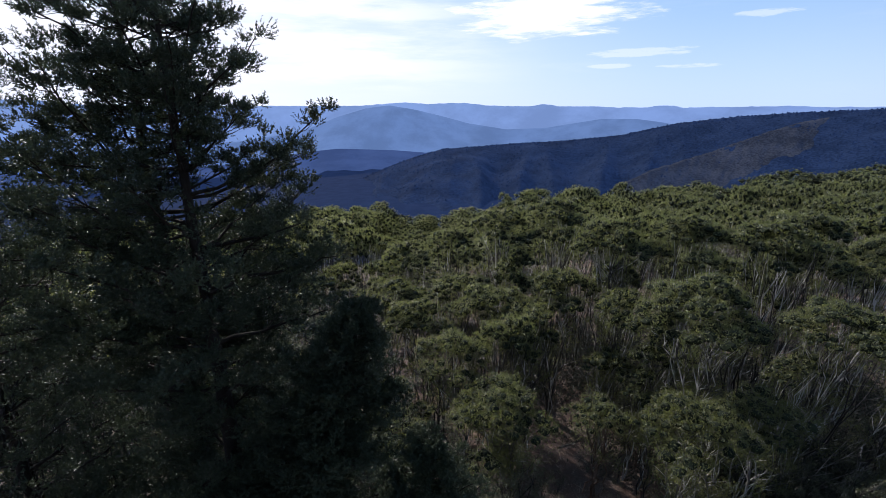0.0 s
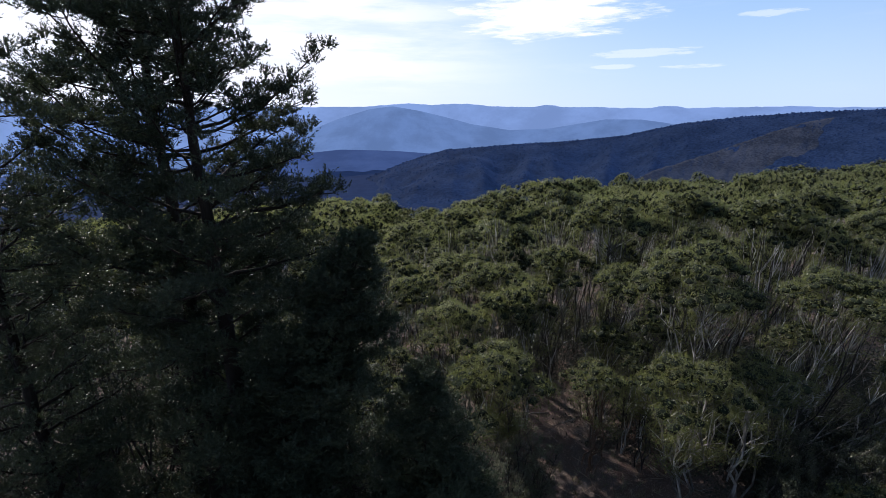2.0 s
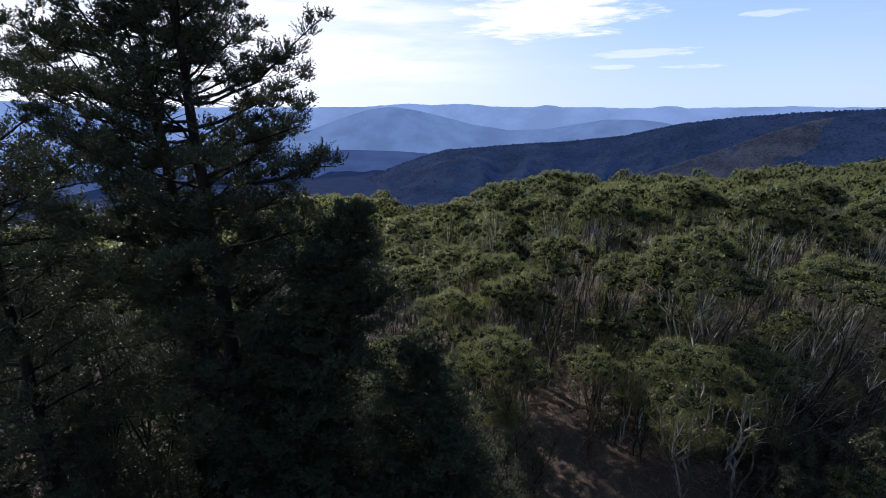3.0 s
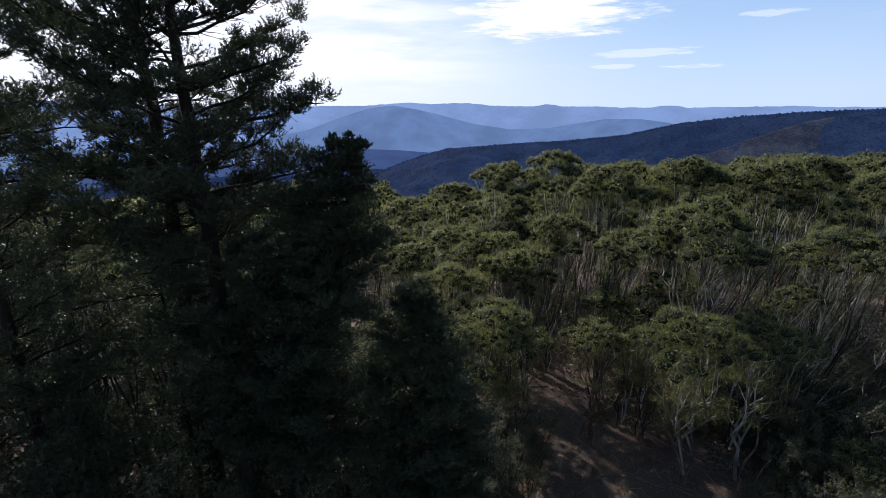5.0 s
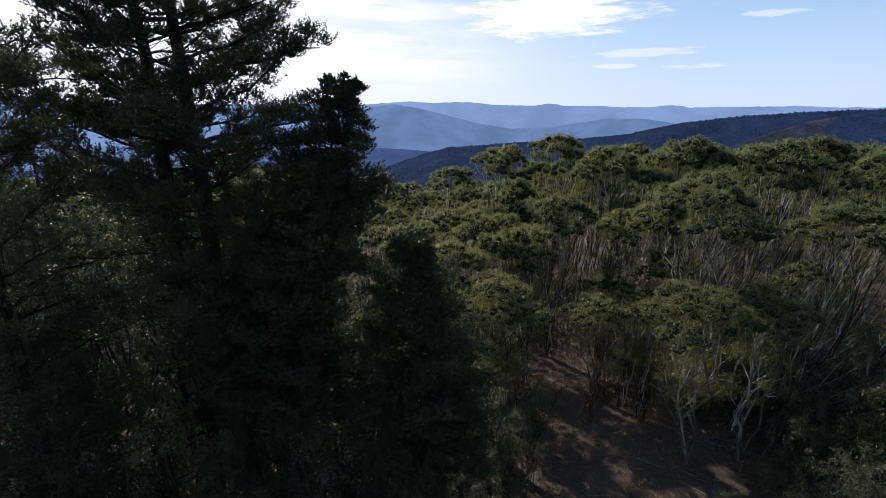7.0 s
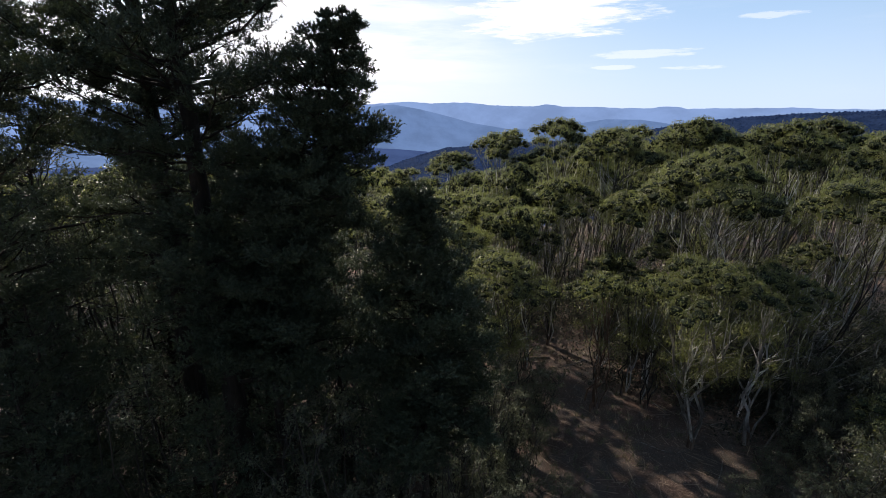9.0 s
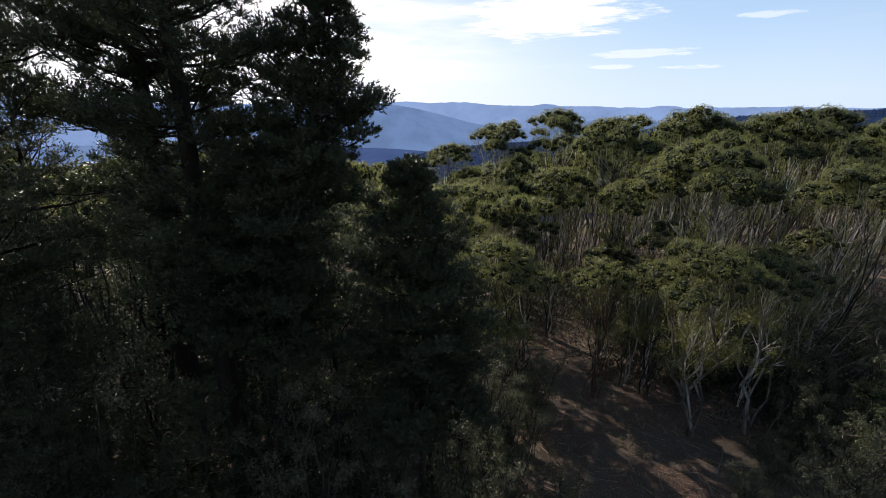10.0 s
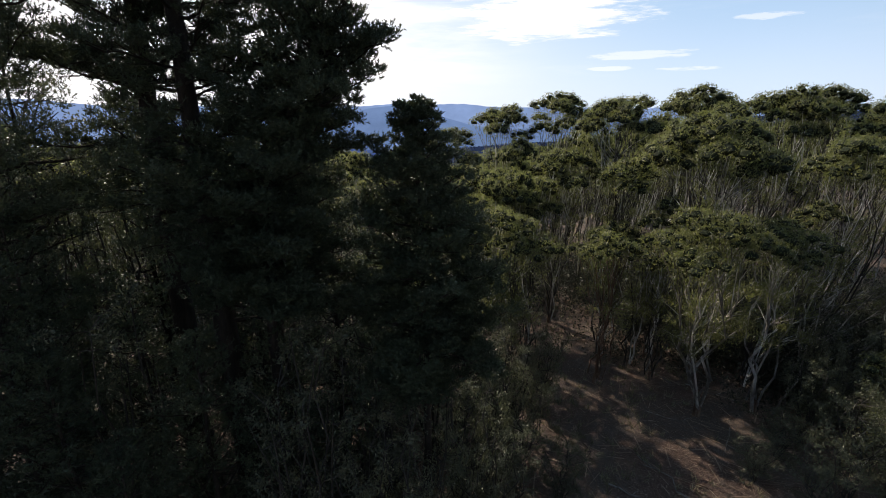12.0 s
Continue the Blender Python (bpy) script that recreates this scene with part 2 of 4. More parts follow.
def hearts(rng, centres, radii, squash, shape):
    """The heart of each leaf clump: small ragged lumps that put shade inside it, as loose triangles."""
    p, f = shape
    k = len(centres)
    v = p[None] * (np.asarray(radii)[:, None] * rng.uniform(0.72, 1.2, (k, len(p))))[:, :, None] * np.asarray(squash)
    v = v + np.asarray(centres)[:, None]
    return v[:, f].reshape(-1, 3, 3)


def part(name, mesh, parent, label=""):
    ob = new(name, mesh)
    ob.parent = parent
    if label:
        tagged(ob, label)
    return ob


def unit(a):
    return a / np.maximum(np.linalg.norm(a, axis=-1, keepdims=True), 1e-9)


class Tubes:
    """Tapered round stems gathered into one mesh."""

    def __init__(self):
        self.v, self.f = [], []

    def add(self, pts, radii, sides=6, cap=True):
        pts = np.asarray(pts, float)
        tan = unit(np.gradient(pts, axis=0))
        ref = np.array([0.0, 0.0, 1.0]) if abs(tan[0, 2]) < 0.8 else np.array([1.0, 0.0, 0.0])
        base = sum(len(x) for x in self.v)
        u = unit(np.cross(tan, ref))
        w = np.cross(tan, u)
        a = np.arange(sides) * 2 * math.pi / sides
        ring = np.cos(a)[None, :, None] * u[:, None] + np.sin(a)[None, :, None] * w[:, None]
        self.v.append((pts[:, None] + ring * np.asarray(radii)[:, None, None]).reshape(-1, 3))
        for i in range(len(pts) - 1):
            for j in range(sides):
                k = (j + 1) % sides
                self.f.append((base + i * sides + j, base + i * sides + k, base + (i + 1) * sides + k, base + (i + 1) * sides + j))
        if cap:
            self.f.append(tuple(base + (len(pts) - 1) * sides + j for j in range(sides)))
        return self

    def mesh(self, name, mat):
        return mesh_from(name, np.concatenate(self.v), self.f, mat, True)


def bent(rng, a, b, n=6, sag=0.0, wobble=0.06):
    """A crooked line from a to b; sag > 0 lets it start upright and then swing out."""
    a, b = np.asarray(a, float), np.asarray(b, float)
    t = np.linspace(0, 1, n)[:, None]
    length = np.linalg.norm(b - a)
    p = a + (b - a) * t
    out = (b - a) * np.array([1, 1, 0])
    p = p - out * (t * (1 - t)) * sag * 2
    w = rng.normal(0, wobble * length, (n, 3)) * np.sin(math.pi * t) * np.array([1, 1, 0.4])
    return p + w


def leaves(rng, at, size, droop=0.5, slim=0.3, face=None, lie=1.2):
    """Folded lance-shaped leaves at the points `at`; face: the way that the leaf's flat side tends to look."""
    n = len(at)
    d = rng.normal(0, 1, (n, 3))
    d[:, 2] -= droop
    flat = rng.normal(0, 1, (n, 3))
    if face is not None:
        flat = unit(flat + face * lie)
        d = d - flat * (d * flat).sum(1, keepdims=True) * 0.7
    d = unit(d)
    side = unit(np.cross(d, flat))
    up = np.cross(side, d)
    ln = (size * rng.uniform(0.7, 1.3, n))[:, None]
    w = ln * slim * 0.5
    mid = at + d * ln * 0.45 + up * ln * 0.06
    return np.stack([at, mid + side * w, at + d * ln - up * ln * 0.05, mid - side * w], 1)


BALL = ball()
OCTA = (BALL[0][:6], np.array([(0, 2, 4), (2, 1, 4), (1, 3, 4), (3, 0, 4), (2, 0, 5), (1, 2, 5), (3, 1, 5), (0, 3, 5)]))


# ---------------------------------------------------------------- the lie of the land
def smooth(v, lo, hi):
    t = min(1.0, max(0.0, (v - lo) / (hi - lo)))
    return t * t * (3 - 2 * t)


def ground_z(x, y):
    r = math.hypot(x, y)
    z = -0.035 * min(14.0, max(0.0, y - 24)) * (1 - smooth(x, 10, 40)) + 0.25 * noise.noise((x * 0.12, y * 0.12, 0.0)) * smooth(r, 2, 12)
    z += 0.07 * noise.noise((x * 0.6, y * 0.6, 3.0)) * (1 - smooth(r, 40, 70))
    bearing = math.degrees(math.atan2(x, y)) if r > 1 else 0.0
    fall = float(np.interp(bearing, (-20, -2, 10, 22, 34, 45), (0.16, 0.15, 0.12, 0.10, 0.065, 0.04))) * smooth(y, -20, 20)
    past = max(0.0, r - 37)
    z -= fall * past * smooth(past, 0, 12)
    edge = 84 + 0.42 * max(0.0, x) + 0.1 * min(0.0, x)
    d = max(0.0, y - edge)
    z -= 0.16 * d * smooth(d, 0, 60)
    z = max(z, -330.0 - 20 * noise.noise((x * 0.001, y * 0.001, 7.0)))
    side = max(0.0, abs(x) - 160) if y > -50 else max(0.0, -y - 50) * 0.3
    z -= 0.05 * side
    return max(z, -380.0)


def build_ground():
    az = list(np.arange(-56, 56, 0.56)) + list(np.arange(56, 304, 8.0))
    rings = [0.01] + list(np.arange(2.0, 64, 0.62))
    while rings[-1] < 4900:
        rings.append(rings[-1] * 1.06 + 0.5)
    v, f = [], []
    for r in rings:
        for a in az:
            x, y = r * math.sin(radians(a)), r * math.cos(radians(a))
            v.append((x, y, ground_z(x, y)))
    m = len(az)
    for i in range(len(rings) - 1):
        for j in range(m):
            k = (j + 1) % m
            f.append((i * m + j, (i + 1) * m + j, (i + 1) * m + k, i * m + k))
    me = mesh_from("ground", v, f, GROUND, True)
    # ground past 330 m takes the painted haze glow too
    me.materials.append(VALLEY_HAZE)
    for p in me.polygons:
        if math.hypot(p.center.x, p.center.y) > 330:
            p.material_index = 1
    tagged(new("ground", me), "reddish brown forest floor covered in dry leaf litter", "ground", kind="structure")


build_ground()


# ---------------------------------------------------------------- far hills
EYE_Z = 21.0
MID = [(-60, -14.0), (-30, -12.5), (-15.2, -10.7), (-12.5, -9.6), (-9.1, -8.0), (-5.7, -6.7), (-3.0, -5.8), (0, -5.0), (4.3, -4.7), (7.6, -4.4), (14.0, -4.0), (20.1, -3.3), (22.9, -2.6), (25.5, -2.0), (30.6, -1.3), (35.1, -0.9), (41.8, -0.5), (60, 0.3)]
RIDGE_3 = [(-60, -5.0), (-29.9, -6.2), (-20.4, -6.1), (-16.0, -5.1), (-12.2, -4.8), (-5.7, -5.1), (-1.0, -5.5), (4.4, -5.8), (60, -7.0)]
HILLS_4 = [(-60, -3.0), (-29.5, -4.1), (-22.4, -3.7), (-15.8, -2.7), (-12.0, -1.3), (-8.7, -0.35), (-6.1, -0.05), (-2.9, -0.6), (0.0, -1.3), (3.0, -2.1), (7.5, -2.8), (12, -2.6), (15, -2.1), (18, -1.6), (21.6, -1.6), (24, -1.9), (27, -2.5), (60, -2.5)]
RANGES_5 = [(-60, 0.5), (-41.7, 0.63), (-39, 0.54), (-35.9, 0.14), (-29, 0), (-9.4, -0.1), (-6.1, 0.13), (-4.2, 0.24), (-1.6, 0.05), (1, 0.16), (2.6, 0.15), (5.6, -0.17), (10, -0.25), (11.6, 0.03), (13.2, -0.27), (16.8, -0.28), (19.8, -0.41), (22.6, -0.41), (23.4, -0.22), (25, -0.23), (25.9, -0.42), (30.4, -0.37), (35, -0.28), (37.6, -0.38), (60, -0.4)]


SPUR = [(20, -9.0), (22.3, -7.7), (23.4, -7.0), (28.6, -5.0), (33.2, -2.9), (36.1, -1.75), (39.5, -1.0)]


def crest_height(profile, az, r):
    el = np.interp(az, [p[0] for p in profile], [p[1] for p in profile])
    if r > 4000:
        el += 0.07 * noise.fractal(Vector((az * 0.9, 4.0, 0.0)), 1.0, 2.1, 3)
    return EYE_Z + r * math.tan(radians(float(el)))


def hill_z(profile, az, r, crest, near, rough, seed):
    """Height of a range whose crest lies at distance `crest` and whose foot lies at `near`."""
    top = crest_height(profile, az, crest)
    x, y = r * math.sin(radians(az)), r * math.cos(radians(az))
    bumps = noise.fractal(Vector((x, y, seed * 900.0)) / (crest * 0.09), 1.0, 2.1, 4) * rough
    t = (crest - r) / (crest - near)
    if seed == 2 and 20 <= az <= 39.5:
        along = 1700 + (az - 22) / 17 * 780
        spur = crest_height(SPUR, az, along) - 0.42 * abs(r - along) + bumps * 0.4
    else:
        spur = -999.0
    if t >= 0:
        gully = abs(noise.noise((az * 0.22 + seed, r / crest * 1.5, seed))) * 1.6
        return max(spur, top - (top + 330) * (t ** 1.15) - gully * rough * 2.2 * smooth(t, 0.02, 0.4) + bumps * smooth(t, 0.0, 0.3))
    return top + (r - crest) * -0.35 + bumps * smooth(-t, 0, 0.1)


def build_hills(name, profile, crest, near, rough, mat, label, seed, step=0.4, rows=34):
    az = np.arange(-58, 58.01, step)
    rr = [near + (crest - near) * (k / (rows - 6)) for k in range(rows - 5)] + [crest + (crest - near) * 0.03 * k for k in (1, 2, 4, 7, 10)]
    v = [(r * math.sin(radians(a)), r * math.cos(radians(a)), hill_z(profile, a, r, crest, near, rough, seed)) for r in rr for a in az]
    m = len(az)
    f = [(i * m + j, i * m + j + 1, (i + 1) * m + j + 1, (i + 1) * m + j) for i in range(len(rr) - 1) for j in range(m - 1)]
    return tagged(new(name, mesh_from(name, v, f, mat, True)), label, "hills", kind="structure")


# the ranges glow with the haze painted into their materials
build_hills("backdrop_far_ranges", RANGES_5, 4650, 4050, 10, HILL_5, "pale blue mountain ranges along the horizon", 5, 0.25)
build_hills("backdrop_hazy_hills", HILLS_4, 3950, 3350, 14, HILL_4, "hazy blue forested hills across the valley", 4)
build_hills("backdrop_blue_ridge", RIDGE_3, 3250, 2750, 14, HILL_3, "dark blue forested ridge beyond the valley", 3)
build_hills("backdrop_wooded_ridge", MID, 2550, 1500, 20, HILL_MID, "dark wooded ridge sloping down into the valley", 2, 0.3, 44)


def spur_z(az, r):
    along = 1700 + (az - 22) / 17 * 780
    return crest_height(SPUR, az, along) - 0.40 * abs(r - along) + 4 * noise.fractal(Vector((az * 9, r / 60, 5.0)), 1.0, 2.1, 3)


def build_spur():
    """A spur of woodland that runs down from the ridge, coloured paler to paint in the sun on it."""
    az, off = np.arange(20.5, 44.01, 0.25), np.arange(-330, 61, 15.0)
    v = []
    for a in az:
        along = 1700 + (min(a, 39.5) - 22) / 17 * 780
        v += [((along + o) * math.sin(radians(a)), (along + o) * math.cos(radians(a)), spur_z(min(a, 39.5), along + o) + 1.5) for o in off]
    m = len(off)
    f = [(i * m + j, i * m + j + 1, (i + 1) * m + j + 1, (i + 1) * m + j) for i in range(len(az) - 1) for j in range(m - 1)]
    tagged(new("backdrop_spur", mesh_from("backdrop_spur", v, f, SUNLIT_SPUR, True)), "olive forest spur on the dark ridge, sunlight painted into its colour", "hills", kind="structure")


build_spur()


def build_ridge_trees():
    """The trees of the wooded ridge: small uneven crowns on its slope and crest."""
    rng = np.random.default_rng(21)
    v, f = [], []
    for k in range(3400):
        on_crest = k < 1000
        az = 46 - 56 * rng.random() ** (1.3 if on_crest else 1.0)
        r = 2562 - (60 if on_crest else 900) * rng.random() ** (1.0 if on_crest else 1.3)
        z = hill_z(MID, az, r, 2550, 1500, 20, 2) - 2
        x, y = r * math.sin(radians(az)), r * math.cos(radians(az))
        h, w = (3 + 6 * rng.random() ** 3, rng.uniform(6, 13)) if on_crest else (rng.uniform(4, 8), rng.uniform(5, 11))
        b = len(v)
        a0 = rng.uniform(0, 6.28)
        for lift, wide in ((0.0, 0.9), (0.72, 0.8)):
            for j in range(5):
                a = a0 + j * 1.2566 + lift
                q = w * 0.5 * wide * rng.uniform(0.7, 1.2)
                v.append((x + q * math.cos(a), y + q * math.sin(a), z + h * lift))
        v.append((x, y, z + h))
        for j in range(5):
            i = (j + 1) % 5
            f.append((b + j, b + i, b + 5 + i, b + 5 + j))
            f.append((b + 5 + j, b + 5 + i, b + 10))
    # same painted haze glow as the ridge below
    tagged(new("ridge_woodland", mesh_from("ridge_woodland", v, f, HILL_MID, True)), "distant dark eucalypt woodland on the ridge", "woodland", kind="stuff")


build_ridge_trees()


# ---------------------------------------------------------------- gum trees
def gum_meshes(seed, h, r, lean=(0.0, 0.0), stems=8, clumps=9, puffs=8, n=90, leaf=0.15, thick=0.07, low=8, sides=5, slant=0.0, spread=0.35, depth=0.62, veil=0.22, heart=0.64):
    """A many-stemmed gum: trunk, list of stems, leaf quads and the dark hearts that put shade into the leaf puffs. Bare
    stems fan out to an umbrella of leaf clumps, and each clump is a dome of small rounded puffs."""
    rng = np.random.default_rng(seed)
    lx, ly = lean
    fine = sides > 4
    rad = np.sqrt((np.arange(clumps) + 0.5) / clumps)
    ang = np.arange(clumps) * 2.39996 + rng.uniform(0, 6.28) + rng.normal(0, 0.25, clumps)
    # the umbrella is drawn out of round, and its rim breaks into lobes
    lobe = 1 + 0.16 * np.sin(2 * ang + rng.uniform(0, 6.28)) + 0.12 * np.sin(3 * ang + rng.uniform(0, 6.28))
    cr = r * 0.86 * rad * lobe * rng.uniform(0.92, 1.06, clumps)
    size = rng.uniform(0.8, 1.25, clumps) * r * 1.04 / math.sqrt(clumps)
    sunk = np.where(rng.random(clumps) < 0.2, rng.uniform(0.5, 1.5, clumps), rng.uniform(0.0, 0.4, clumps))
    cz = h - r * depth * rad ** 2 - size * 0.75 - sunk
    centre = np.stack([lx + cr * np.cos(ang), ly + cr * np.sin(ang), cz], 1)
    trunk = Tubes()
    foot = np.array([0.0, 0.0, h * 0.04 + 0.25])
    trunk.add(bent(rng, [0, 0, -0.3], foot, 4, 0, 0.02), thick * np.array([2.6, 2.2, 2.0, 1.9]), sides + 2)
    limbs, lines = [], []
    for k in range(stems):
        c = k % clumps
        away_xy = rng.normal(0, 0.14, 2) + spread * 0.3 * np.array([math.cos(ang[c]), math.sin(ang[c])])
        start = np.array([away_xy[0], away_xy[1], foot[2] * rng.uniform(0.2, 0.8)])
        top = start + (centre[c] - start) * rng.uniform(0.62, 0.78) + [slant * h * 0.05, 0, 0]
        m = 7 if fine else 5
        stem = bent(rng, start, top, m, rng.uniform(-0.05, 0.35), 0.026)
        stem[1:-1] += np.cumsum(rng.normal(0, 0.0135 * h, (m - 2, 3)) * [1, 1, 0.2], 0) * np.sin(np.linspace(0.5, 2.6, m - 2))[:, None]
        r0 = thick * rng.uniform(0.62, 1.1)
        lines.append(stem)
        t = Tubes().add(stem, np.linspace(r0, r0 * 0.5, m), sides, False)
        mine = [q for q in range(clumps) if q == c or (q % stems == k)]
        for q in mine:
            for j in range(3 if fine else 2):
                tip = centre[q] + rng.normal(0, 0.42, 3) * size[q] * [1, 1, 0.5] + [0, 0, size[q] * 0.1]
                at = stem[m - 1 - (j % 2)]
                t.add(bent(rng, at, tip, 4 if fine else 3, 0.2, 0.05), np.linspace(r0 * 0.5, 0.012, 4 if fine else 3), 4 if fine else 3, False)
        # bare side branches below the crown
        for _ in range(2 if fine else 1):
            p = stem[rng.integers(2, m - 1)]
            a = rng.uniform(0, 6.28)
            q = p + np.array([math.cos(a) + slant * 0.8, math.sin(a), rng.uniform(0.5, 1.6)]) * rng.uniform(0.6, 1.5)
            t.add(bent(rng, p, q, 4, 0.1, 0.06), np.linspace(r0 * 0.36, 0.008, 4), 3, False)
        limbs.append(t)
    # puffs over the upper half of each clump
    i = np.arange(puffs)
    up = 1.0 - 1.05 * (i + 0.5) / puffs
    pts, faces, hub, hub_r = [], [], [], []
    for c in range(clumps):
        turn = i * 2.39996 + rng.uniform(0, 6.28)
        flat = np.sqrt(np.maximum(0.0, 1 - up * up))
        way = np.stack([flat * np.cos(turn), flat * np.sin(turn), up], 1)
        spot = centre[c] + way * [0.92, 0.92, 0.55] * size[c] * rng.uniform(0.85, 1.12, (puffs, 1)) + [0, 0, size[c] * 0.15]
        pr = size[c] * 0.46 * rng.uniform(0.75, 1.25, puffs)
        for k in range(puffs):
            m = max(6, int(n * (pr[k] / 0.42) ** 2))
            o = unit(rng.normal(0, 1, (m, 3)) + way[k] * 0.45 + [0, 0, 0.4])
            q = o * (pr[k] * rng.uniform(0.74, 1.12, m))[:, None] * [1.06, 1.06, 0.8]
            hang = rng.random(m) < veil
            q[hang, 2] -= rng.uniform(0.1, 1.0, hang.sum()) ** 1.5 * (0.5 + 1.1 * size[c])
            pts.append(spot[k] + q)
            faces.append(o)
        hub.append(spot - [0, 0, 0.04])
        hub_r.append(pr * heart)
    # loose sprays lower down on the stems
    every = np.concatenate(lines)
    every = every[every[:, 2] > h * 0.36]
    for _ in range(low):
        p = every[rng.integers(0, len(every))]
        a = rng.uniform(0, 6.28)
        e = p + np.array([math.cos(a), math.sin(a), rng.uniform(0.3, 1.2)]) * rng.uniform(0.3, 1.2)
        limbs[rng.integers(0, len(limbs))].add(bent(rng, p, e, 3, 0.1, 0.05), [0.022, 0.016, 0.008], 3, False)
        m = int(n * rng.uniform(0.35, 0.8))
        o = unit(rng.normal(0, 1, (m, 3)) + [0, 0, 0.3])
        pts.append(e + o * rng.uniform(0.12, 0.55, (m, 1)) * [1, 1, 0.8] - [0, 0, 0.1])
        faces.append(o)
    crown = leaves(rng, np.concatenate(pts), leaf, 0.8, 0.34, np.concatenate(faces), 1.7)
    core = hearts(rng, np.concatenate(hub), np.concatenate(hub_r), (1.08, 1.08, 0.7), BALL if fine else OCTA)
    return trunk, limbs, crown, core


GUM_LABEL = "many-stemmed gum tree with pale bark and olive umbrella crown"


def gum(x, y, seed, h, r, label=GUM_LABEL, turn=0.0, bark=None, **kw):
    trunk, limbs, crown, core = gum_meshes(seed, h, r, **kw)
    tree = tagged(new("gum_tree"), label, "tree", "gum trees of the woodland")
    tree.matrix_basis = pose(x, y, ground_z(x, y), 0, 0, turn)
    part("trunk", trunk.mesh("gum_trunk", GUM_BASE), tree)
    for t in limbs:
        part("limb", t.mesh("gum_limb", bark or GUM_BARK), tree)
    part("crown", mixed_mesh("gum_crown", crown, core, GUM_LEAF, SHADE_HEART), tree, "drooping olive green leaves")
    return tree


# the gums along the clearing: base x, y; crown's top above ground, radius, lean of the crown, stems, loose sprays below the crown
NEAR_GUMS = [
    (9.6, 25.2, 11.0, 1.35, -1.6, -4.4, 6, 1), (14.2, 21.8, 12.4, 2.3, -2.6, -3.2, 8, 34), (17.6, 22.2, 11.6, 1.7, -1.5, -1.8, 4, 18),
    (4.2, 24.2, 12.2, 2.7, -1.4, -3.6, 6, 14), (1.2, 28.4, 12.8, 2.0, -0.9, -3.0, 5, 8), (-1.6, 32.2, 12.4, 2.1, -0.4, -1.0, 5, 8),
    (14.2, 28.8, 12.0, 1.7, 0.5, -2.0, 5, 10), (13.4, 35.6, 17.9, 3.4, -0.2, -1.0, 9, 6), (16.2, 26.8, 16.8, 3.6, -2.2, -3.0, 11, 10),
    (10.0, 40.6, 18.4, 2.9, -0.1, -0.4, 6, 4), (5.4, 41.0, 17.2, 2.3, -0.1, -0.4, 5, 4), (23.0, 21.0, 11.0, 2.0, 2.2, -0.4, 9, 6),
    (22.0, 25.6, 15.4, 2.9, -0.6, -2.6, 10, 10), (6.0, 33.0, 13.0, 2.0, -0.6, -0.8, 6, 6),
    (8.8, 34.6, 14.2, 2.5, 0.1, -1.2, 8, 6), (26.5, 29.5, 17.4, 3.0, 2.0, -0.8, 11, 4),
    (19.2, 17.2, 7.0, 1.6, 0.8, -0.8, 5, 12), (25.6, 19.4, 10.2, 2.3, 1.8, -0.8, 8, 6),
    (24.4, 23.4, 12.2, 2.0, 2.8, -0.2, 10, 4), (28.4, 25.4, 13.4, 2.4, 2.4, -0.4, 10, 4), (21.4, 31.6, 18.2, 2.9, 1.2, -0.6, 11, 4),
    (29.5, 21.6, 11.4, 2.3, 2.2, -0.4, 9, 4), (11.5, 30.5, 13.8, 2.0, 0.6, -0.6, 8, 6), (17.2, 33.4, 18.2, 2.8, 0.6, -0.6, 10, 4),
    (25.4, 34.0, 18.4, 2.8, 1.2, -0.6, 9, 4), (6.2, 30.2, 12.6, 1.6, 0.2, -0.6, 6, 2), (18.4, 24.6, 11.8, 1.5, 2.0, -0.4, 9, 8),
    (12.2, 27.2, 9.6, 1.3, 0.2, -0.8, 5, 8), (13.2, 25.6, 9.0, 1.2, 0.3, -0.8, 5, 8), (11.0, 28.8, 10.2, 1.4, 0.0, -0.6, 5, 8),
    (2.6, 33.4, 13.0, 2.0, 0.3, -0.6, 6, 6), (1.0, 41.6, 15.6, 2.2, 0.0, -0.4, 6, 4), (-3.2, 43.0, 14.2, 2.4, 0.0, -0.4, 6, 4),
]
for k, (x, y, h, r, lx, ly, st, lo) in enumerate(NEAR_GUMS):
    gum(x, y, 100 + k, h, r, lean=(lx, ly), stems=st, clumps=max(5, round(1.25 * r * r + 1)), puffs=9 if r > 1.5 else 7, n=(170 if k < 5 else 115) if y < 30 else 92, leaf=(0.112 if k < 5 else 0.125) if y < 30 else 0.15, veil=0.4 if y < 26 else 0.26, heart=0.56 if k < 5 else 0.64,
        thick=0.036 + 0.0022 * h if k not in (1, 2) else 0.10, low=int(lo * 1.6) + 6 + (44 if r > 2.6 else 16 if k > 4 else 6), slant=smooth(x, 14, 24), bark=GUM_WHITE if k in (1, 2) else GUM_BASE if k == 0 else None,
        label="old gum tree with smooth white stems and drooping olive crown" if k in (1, 2) else GUM_LABEL)


def gum_prototype(seed, h, r, **kw):
    return gum(0, 0, seed, h, r, **kw)


def open_ground(x, y):
    """The clearing with its track, and the pines' own ground."""
    if y < 21.5 and x < 21 and x > -1.5:
        return True
    if abs(x - (5.4 + (y - 20) * 0.33)) < 3.2 and 14 < y < 37 and x > 0:
        return True
    return x < 0.5 and y < 19


